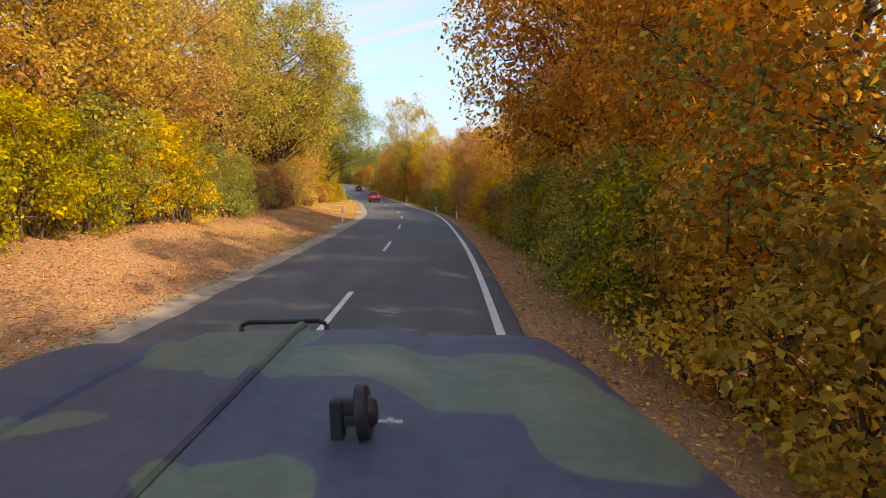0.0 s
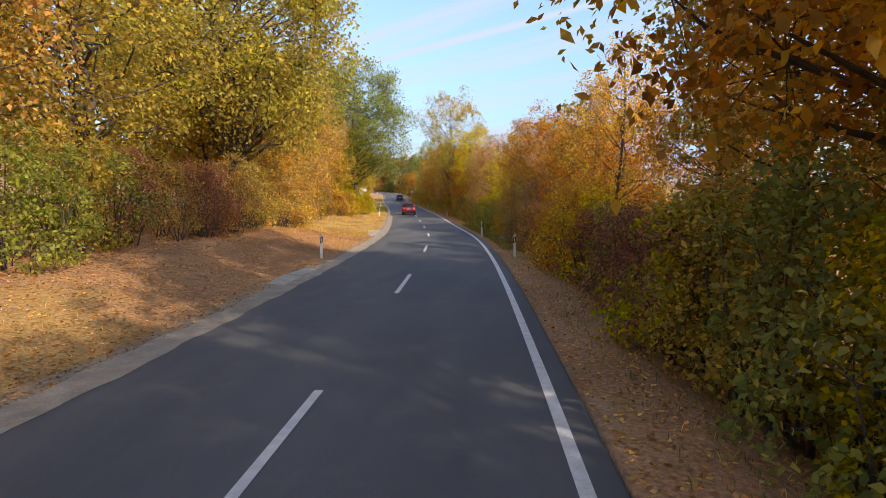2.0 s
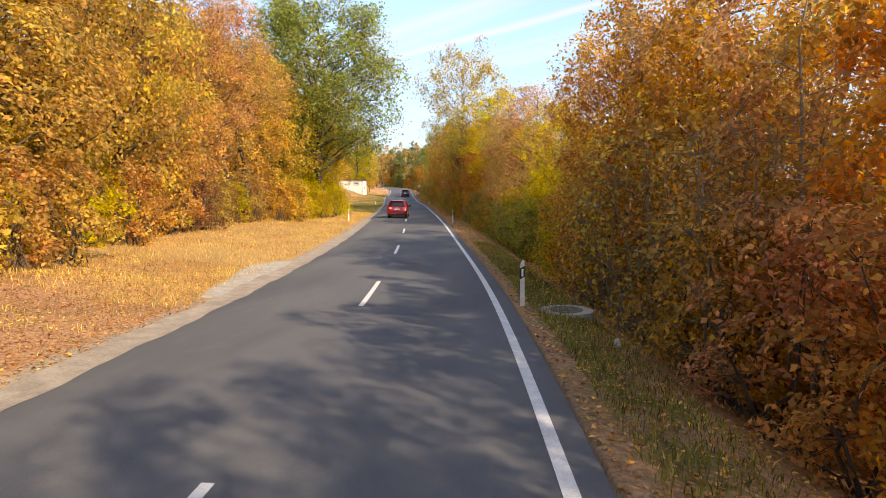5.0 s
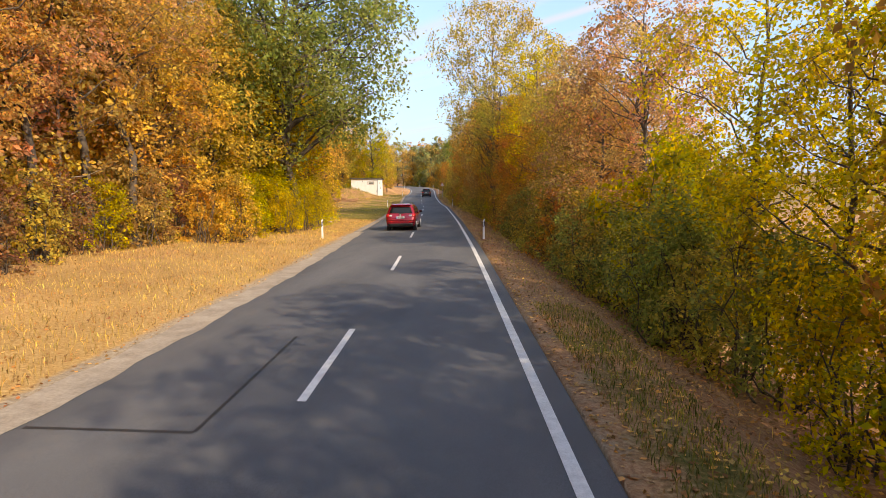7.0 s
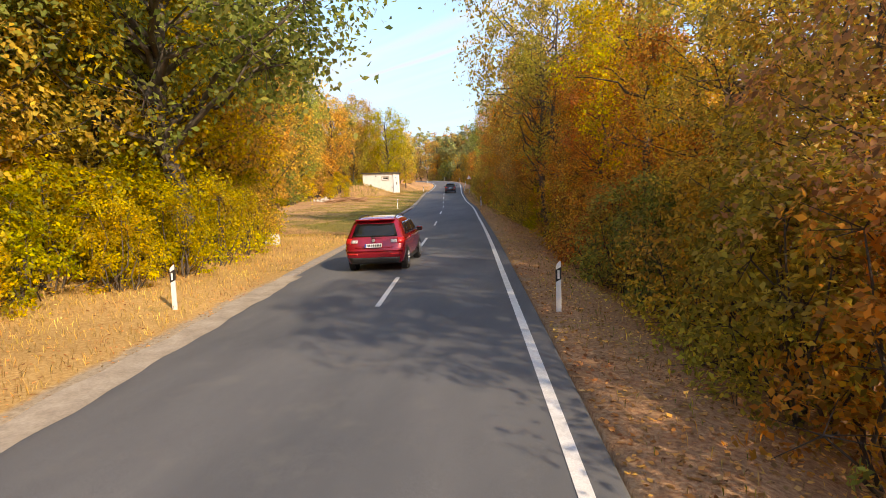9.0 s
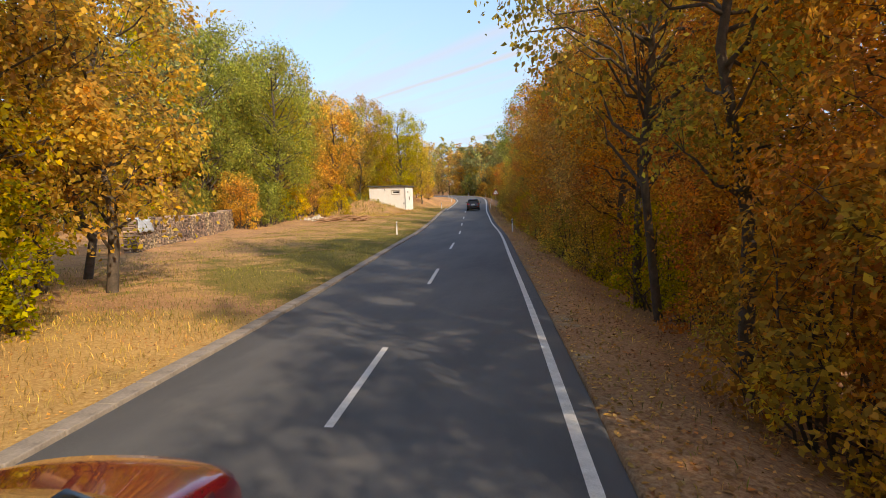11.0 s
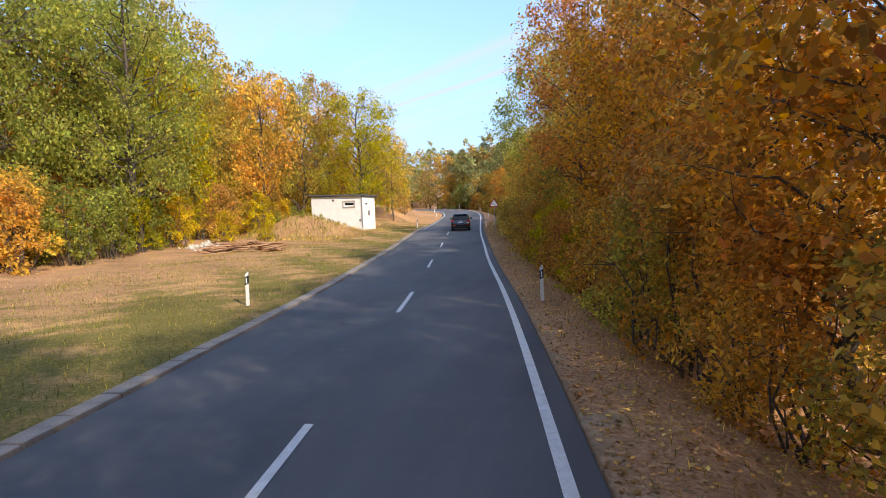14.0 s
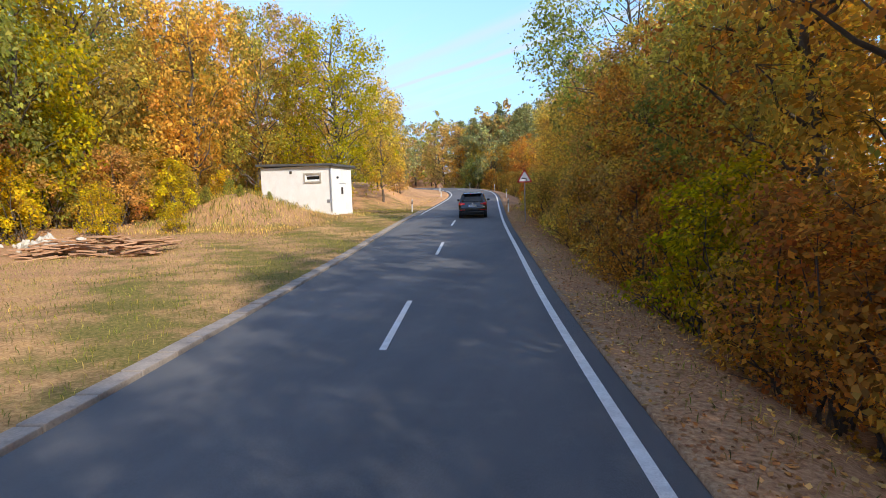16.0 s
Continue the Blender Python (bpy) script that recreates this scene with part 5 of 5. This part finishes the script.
def suv(name, label, paint, lamp_inner):
    root = tagged(new(name), label, "car")
    bm = bmesh.new()
    rings = []
    fa = [math.sin(math.pi / 2 * k / 8) for k in range(-8, 9)]
    for h in H_L:
        pts = [rear_pt(a, h) for a in fa]
        yr, yf = lev(h, R_L) + 0.32, lev(h, F_L) - 0.36
        pts += [side_pt(1, yr + (yf - yr) * k / 12, h) for k in range(1, 12)]
        for a in reversed(fa):
            pts.append((a * lev(h, W_L) * 0.96, lev(h, F_L) - 0.36 * (1 - max(0.0, 1 - abs(a) ** 3) ** (1 / 3)) - 0.10 * a * a, h))
        pts += [side_pt(-1, yf - (yf - yr) * k / 12, h) for k in range(1, 12)]
        rings.append([bm.verts.new(p) for p in pts])
    n = len(rings[0])
    for a, b in zip(rings, rings[1:]):
        for i in range(n):
            bm.faces.new((a[i], a[(i + 1) % n], b[(i + 1) % n], b[i]))
    bm.faces.new(rings[-1]); bm.faces.new(list(reversed(rings[0])))
    bmesh.ops.recalc_face_normals(bm, faces=bm.faces)
    part("body", bm, paint, root, smooth=True)
    lin = lambda a, b, n=9: [a + (b - a) * k / (n - 1) for k in range(n)]
    part("rear_window", shell(sheet_bm(lambda a, h: rear_pt(a * (1 - 0.06 * (h - 1.04)), h, 0.012), lin(-0.80, 0.80), lin(1.09, 1.47, 6)), 0.008), CAR_GLASS, root, "dark tinted rear window", True)
    for s in (-1, 1):
        for y0, y1, rake in ((0.80, 1.32, 0.0), (1.38, 2.22, 0.0), (2.28, 3.12, 1.0)):
            part("side_window", shell(sheet_bm(lambda y, h: side_pt(s, (y if rake == 0 else y0 + (y - y0) * (1 - 0.55 * (h - 1.08) / 0.42)) + (0.28 * (h - 1.08) if y0 < 1 and y < 1.1 else 0), h, 0.010), lin(y0, y1), lin(1.09, 1.47, 5)), 0.008), CAR_GLASS, root, smooth=True)
        lamp = new("tail_lamp"); lamp.parent = root
        part("red_lens", shell(sheet_bm(lambda a, h: rear_pt(s * a, h, 0.014), lin(0.78, 1.0, 7), lin(0.88, 1.05, 4)), 0.01), TAIL_RED, lamp, "red lens", True)
        part("inner_lens", shell(sheet_bm(lambda a, h: rear_pt(s * a, h, 0.014), lin(0.56, 0.77, 5), lin(0.91, 1.0, 4)), 0.01), lamp_inner, lamp, smooth=True)
        part("bumper_reflector", shell(sheet_bm(lambda a, h: rear_pt(s * a, h, 0.012), lin(0.55, 0.9, 6), lin(0.55, 0.59, 2)), 0.008), TAIL_RED, root, "flat red reflector", True)
        for k, y in enumerate((0.86, 3.56)):
            arch = part("wheel_arch", cyl_bm(0.40, 0.40, (s * 0.74, y, 0.36), (s * (lev(0.5, W_L) + 0.004), y, 0.36), 28), BLACK_PLASTIC, root, "black wheel arch lining")
            wheel = new("wheel"); wheel.parent = root
            part("tyre", cyl_bm(0.345, 0.345, (s * 0.70, y, 0.345), (s * 0.925, y, 0.345), 32, 0.03), RUBBER, wheel)
            part("rim", join_bm(cyl_bm(0.235, 0.225, (s * 0.90, y, 0.345), (s * 0.93, y, 0.345), 28, 0.006), cyl_bm(0.06, 0.05, (s * 0.92, y, 0.345), (s * 0.945, y, 0.345), 14),
                                *[box_bm((0.02, 0.19, 0.045), (s * 0.932, y + 0.12 * math.cos(q * 1.2566), 0.345 + 0.12 * math.sin(q * 1.2566)), 0.004, pose(0, 0, 0, math.degrees(q * 1.2566), 0, 0)) for q in range(5)]), ALLOY, wheel, "five-spoke alloy rim")
        mir = part("door_mirror", box_bm((0.20, 0.13, 0.15), (s * 1.02, 2.98, 1.10), 0.045), paint, root, smooth=True)
        part("mirror_glass", box_bm((0.16, 0.008, 0.11), (s * 1.025, 2.913, 1.10), 0.003), CAR_GLASS, mir)
        rail = [(s * 0.57, 0.70, 1.615), (s * 0.57, 0.82, 1.655), (s * 0.57, 1.2, 1.685), (s * 0.57, 1.6, 1.69), (s * 0.57, 2.0, 1.675), (s * 0.57, 2.22, 1.635), (s * 0.57, 2.3, 1.60)]
        part("roof_rail", join_bm(*[cyl_bm(0.018, 0.018, p, q, 8) for p, q in zip(rail, rail[1:])]), BLACK_PLASTIC, root, "dark roof rail")
        part("door_handle", box_bm((0.03, 0.2, 0.035), (s * 0.925, 1.62, 0.98), 0.01), paint, root)
        part("sill_trim", box_bm((0.05, 2.0, 0.12), (s * 0.87, 2.2, 0.32), 0.02), BLACK_PLASTIC, root, "black sill trim")
    part("lower_bumper", shell(sheet_bm(lambda a, h: rear_pt(a, h, 0.016), lin(-0.86, 0.86, 13), lin(0.27, 0.47, 4)), 0.01), BLACK_PLASTIC, root, "black plastic lower bumper", True)
    part("bumper_lip", shell(sheet_bm(lambda a, h: rear_pt(a, h, 0.035), lin(-0.95, 0.95, 13), lin(0.66, 0.72, 3)), 0.03), paint, root, smooth=True)
    plate = part("number_plate", box_bm((0.52, 0.014, 0.115), (0, -0.035, 0.84), 0.004), SIGN_WHITE, root, "white plate with dark bars")
    part("plate_bars", join_bm(*[box_bm((w, 0.004, 0.07), (x, -0.044, 0.84)) for x, w in ((-0.16, 0.035), (-0.11, 0.035), (-0.05, 0.02), (0.0, 0.035), (0.06, 0.035), (0.12, 0.035), (0.17, 0.035), (0.22, 0.03))]), BLACK_PLASTIC, plate)
    part("plate_band", box_bm((0.04, 0.004, 0.105), (-0.235, -0.044, 0.84)), PLATE_BLUE, plate, "blue band")
    part("spoiler", box_bm((1.22, 0.26, 0.04), (0, 0.46, 1.595), 0.016), paint, root, smooth=True)
    part("brake_lamp", box_bm((0.3, 0.02, 0.02), (0, 0.325, 1.59), 0.004), TAIL_RED, root, "slim high brake lamp")
    part("wiper", join_bm(box_bm((0.34, 0.014, 0.016), (0.08, 0.085, 1.08)), cyl_bm(0.025, 0.02, (-0.06, 0.13, 1.07), (-0.06, 0.08, 1.07), 10)), BLACK_PLASTIC, root, "rear wiper")
    for s in (-1, 1):
        part("flank_crease", shell(sheet_bm(lambda y, h: side_pt(s, y, h, 0.006 + 0.014 * (1 - abs(h - 0.93) / 0.035)), lin(0.5, 3.7, 13), lin(0.895, 0.965, 3)), 0.01), paint, root, smooth=True)
    part("tailgate_crease", shell(sheet_bm(lambda a, h: rear_pt(a, h, 0.006 + 0.014 * (1 - abs(h - 0.765) / 0.02)), lin(-0.62, 0.62, 11), lin(0.745, 0.785, 3)), 0.01), paint, root, smooth=True)
    part("badge", cyl_bm(0.05, 0.05, (0, 0.05, 0.985), (0, 0.025, 0.985), 16, 0.006), STEEL, root, "plain metal badge")
    part("windscreen", shell(sheet_bm(lambda a, h: (a * lev(h, W_L) * 0.9, lev(h, F_L) + 0.012 - 0.16 * a * a, h), lin(-0.9, 0.9), lin(1.10, 1.56, 6)), 0.008), CAR_GLASS, root, smooth=True)
    return root


def park(car, y, d, turn=0.0):
    lean = math.degrees(math.atan(-(float(cx(y + 3)) - float(cx(y))) / 3))
    slope = math.degrees(math.atan((float(zr(y + 4)) - float(zr(y))) / 4))
    car.matrix_basis = pose(float(cx(y)) + d, y, float(zr(y)) + 0.02, slope, 0, lean + turn)


park(suv("red_suv", "glossy red estate car with roof rails driving ahead", RED_PAINT, TAIL_CLEAR), 100.4, -0.85, -3)
park(suv("black_suv", "glossy black estate car with roof rails driving ahead", BLACK_PAINT, TAIL_RED), 186.5, 1.1)


# ---- the front of the truck, at the start of the road ----
def truck_front():
    ox, oy, oz = -0.63, 0.0, 2.245
    gz0 = float(zr(1.0)) + 0.035
    root = tagged(new("camouflage_truck"), "front of an old truck in dark blue and green camouflage paint", "truck")
    root.location = (ox, oy, gz0)
    zt = oz - gz0
    us = [-0.87, -0.86, -0.84, -0.83, -0.80, -0.74, -0.66, -0.56, -0.46, -0.42, -0.40, -0.38, -0.30, -0.18, -0.06, -0.035, -0.022, 0.022, 0.035, 0.06, 0.18, 0.30, 0.38, 0.40, 0.42, 0.46, 0.56, 0.66, 0.74, 0.80, 0.83, 0.84, 0.86, 0.87]
    vs = [0.30, 0.5, 0.8, 1.1, 1.4, 1.6, 1.75, 1.88, 1.96, 2.02, 2.05, 2.06]

    def top(u, v):
        u = u * 1.13
        z = zt - 0.10 * max(0.0, (abs(u) - 0.76) / 0.23) ** 2.0 - 0.004 * (v - 0.3)
        z += 0.028 * (1 - float(ease(0.385, 0.42, abs(u)))) + 0.014 * (1 - float(ease(0.022, 0.036, abs(u))))
        z -= 0.13 * float(ease(1.80, 2.10, v)) ** 1.4
        narrow = 1 - 0.12 * float(ease(0.6, 2.06, v))
        return (u * narrow, v, z)

    bm = sheet_bm(top, us, vs)
    part("bonnet", shell(bm, 0.012), CAMO, root, smooth=True)
    for s in (-1, 1):
        fb = sheet_bm(lambda v, q: (s * ((0.986 + 0.03 * math.sin(q * 3.14)) * (1 - 0.12 * float(ease(0.6, 2.06, v)))), v, (zt - 0.115 - 0.03 * (v - 0.3)) * (1 - q) + q * (0.95 + 0.25 * max(0.0, 1 - ((v - 1.25) / 0.62) ** 2))), [0.30 + 1.74 * k / 16 for k in range(17)], [k / 6 for k in range(7)])
        part("fender", shell(fb, 0.02), CAMO, root, smooth=True)
        wheel = new("wheel"); wheel.parent = root
        part("tyre", cyl_bm(0.56, 0.56, (s * 0.55, 1.25, 0.56), (s * 0.86, 1.25, 0.56), 36, 0.06), RUBBER, wheel)
        part("rim", cyl_bm(0.30, 0.27, (s * 0.80, 1.25, 0.56), (s * 0.87, 1.25, 0.56), 24, 0.02), CAMO, wheel)
        part("headlamp", cyl_bm(0.12, 0.13, (s * 0.55, 1.96, 1.15), (s * 0.55, 2.08, 1.15), 20, 0.012), TAIL_CLEAR, root, "round headlamp")
    part("radiator_panel", box_bm((1.44, 0.06, 0.95), (0, 2.0, zt - 0.68), 0.02), CAMO, root)
    part("grille", join_bm(*[box_bm((0.8, 0.03, 0.025), (0, 2.045, zt - 0.35 - 0.07 * k), 0.006) for k in range(8)]), BLACK_PLASTIC, root, "slatted black grille")
    part("bumper", box_bm((1.8, 0.2, 0.24), (0, 2.22, 0.78), 0.03), CAMO, root)
    part("bumper_bracket", join_bm(box_bm((0.1, 0.5, 0.1), (-0.4, 1.95, 0.8)), box_bm((0.1, 0.5, 0.1), (0.4, 1.95, 0.8))), BLACK_PLASTIC, root)
    part("chassis", join_bm(box_bm((0.1, 2.4, 0.18), (-0.38, 0.95, 0.72)), box_bm((0.1, 2.4, 0.18), (0.38, 0.95, 0.72)), cyl_bm(0.08, 0.08, (-0.6, 1.25, 0.56), (0.6, 1.25, 0.56), 12)), BLACK_PLASTIC, root)
    part("bulkhead", box_bm((1.62, 0.05, 1.25), (0, 0.29, zt - 0.78), 0.01), CAMO, root)
    for u, w in ((0.0, 0.035), (-0.455, 0.06)):
        seam = sheet_bm(lambda x, v: (top(u / 1.13, v)[0] + x * w, v, top(u / 1.13 + 0.0, v)[2] + 0.014 * (1 - (2 * x) ** 2) + 0.002), [-0.5, -0.3, 0.0, 0.3, 0.5], vs[:-3])
        part("bonnet_rib", shell(seam, 0.006), CAMO, root, "raised pressed rib along the bonnet")
    # grab handle on the front edge
    h0 = zt - 0.035
    pts = [(-0.23, 1.98, h0 - 0.02), (-0.225, 1.99, h0 + 0.04), (-0.20, 1.99, h0 + 0.05), (0.03, 1.99, h0 + 0.05), (0.055, 1.99, h0 + 0.04), (0.06, 1.98, h0 - 0.02)]
    part("grab_handle", join_bm(*[cyl_bm(0.008, 0.008, p, q, 10) for p, q in zip(pts, pts[1:])]), BLACK_PLASTIC, root, "black grab handle", True)
    # black fitting on the bonnet
    fit_z = zt + 0.012
    fx, fy = 0.285, 1.03
    catch = new("bonnet_catch"); catch.parent = root
    tagged(catch, "black plastic fitting with a round cap")
    k = 0.66

    def at(x, y, z):
        return (fx + k * x, fy + k * y, fit_z + k * z)

    part("foot", box_bm((0.075 * k, 0.07 * k, 0.012 * k), at(-0.03, -0.01, 0.006), 0.002), BLACK_PLASTIC, catch)
    part("housing", join_bm(box_bm((0.034 * k, 0.06 * k, 0.12 * k), at(-0.045, 0, 0.065), 0.004), box_bm((0.08 * k, 0.05 * k, 0.045 * k), at(-0.015, 0, 0.105), 0.006), box_bm((0.05 * k, 0.045 * k, 0.03 * k), at(-0.005, 0, 0.065), 0.004)), BLACK_PLASTIC, catch)
    part("cap", join_bm(cyl_bm(0.082 * k, 0.070 * k, at(0.010, 0.0, 0.080), at(0.040, 0.0, 0.083), 28, 0.005), cyl_bm(0.045 * k, 0.03 * k, at(0.038, 0.0, 0.083), at(0.060, 0.0, 0.085), 18, 0.004)), BLACK_PLASTIC, catch, smooth=True)
    part("bolt", join_bm(cyl_bm(0.006 * k, 0.006 * k, at(0.05, 0, 0.055), at(0.125, 0.01, 0.048), 10), cyl_bm(0.012 * k, 0.012 * k, at(0.085, 0.006, 0.052), at(0.10, 0.008, 0.050), 6)), STEEL, catch, "steel bolt")


truck_front()

# ---- fallen leaves and grass ----
gr = np.random.default_rng(21)


def scatter(n, y0, y1, d0, d1):
    y = gr.uniform(y0, y1, n)
    x = cx(y) + gr.uniform(d0, d1, n)
    return np.stack([x, y, ground_z(x, y)], -1)


def litter(name, at, size, material, label, lift=0.012):
    q = leaf_quads(gr, at + np.array([0, 0, lift]), size, flat=3.0, droop=0.0)
    low = at[:, 2][:, None] + 0.004
    q[:, :, 2] = low + np.abs(q[:, :, 2] - low) * 0.45
    tagged(new(name, quads_mesh(name, q, material)), label, "leaves", kind="stuff")


litter("fallen_leaves", np.concatenate([scatter(68000, -2, 205, 3.5, 7.5), scatter(3500, 0, 200, 3.1, 3.6)]), 0.085, LITTER, "fallen brown leaves on the verge")
litter("fallen_leaves", np.concatenate([scatter(60000, 0, 66, -9.5, -3.7), scatter(9000, 70, 115, -11, -3.7), scatter(1500, 0, 110, -3.7, -2.9)]), 0.075, LITTER, "fallen golden leaves on the dry bank")


def blades(name, at, tall, material, label, thin=0.05):
    n = len(at)
    az = gr.uniform(0, 6.28, n)
    h = tall * gr.uniform(0.5, 1.5, n)
    lean = gr.normal(size=(n, 2)) * 0.35 * h[:, None]
    side = np.stack([np.cos(az), np.sin(az), np.zeros(n)], -1) * (h * thin)[:, None]
    tip = at + np.concatenate([lean, h[:, None]], 1)
    mid = at + np.concatenate([lean * 0.35, h[:, None] * 0.55], 1)
    q = np.stack([at - [0, 0, 0.02], mid + side, tip, mid - side], 1)
    tagged(new(name, quads_mesh(name, q, material)), label, "grass", kind="stuff")


blades("dry_grass", np.concatenate([scatter(1500, 2, 29, -9.5, -4.1), scatter(2500, 46, 60, -9.5, -4.1), scatter(34000, 58, 114, -12, -4.1), scatter(7000, 112, 200, -26, -9), scatter(5000, 195, 225, -12, -4.2), scatter(6000, 0, 200, 4.2, 6.6)]), 0.11, STRAW, "dry straw-coloured grass on the banks")
blades("green_grass", np.concatenate([scatter(62000, 112, 200, -17, -3.85), scatter(15000, 48, 78, 3.8, 5.2), scatter(3000, 0, 55, 3.9, 5.2), scatter(2500, 76, 200, 3.8, 4.8)]), 0.09, BLADE, "short green grass in the meadow and verge", 0.06)
m_y = gr.uniform(176, 190, 5000)
m_x = gr.uniform(-45, -33, 5000)
blades("dry_grass", np.stack([m_x, m_y, ground_z(m_x, m_y)], -1)[(m_y < 187.5) | (m_x > -34)], 0.22, STRAW, "tall dry grass on the mound by the hut")
w_y = gr.uniform(178, 189, 1800)
w_x = gr.uniform(-44, -36.5, 1800)
blades("green_grass", np.stack([w_x, w_y, ground_z(w_x, w_y)], -1)[w_y < 187.0], 0.34, BLADE, "green weeds on the mound by the hut", 0.05)
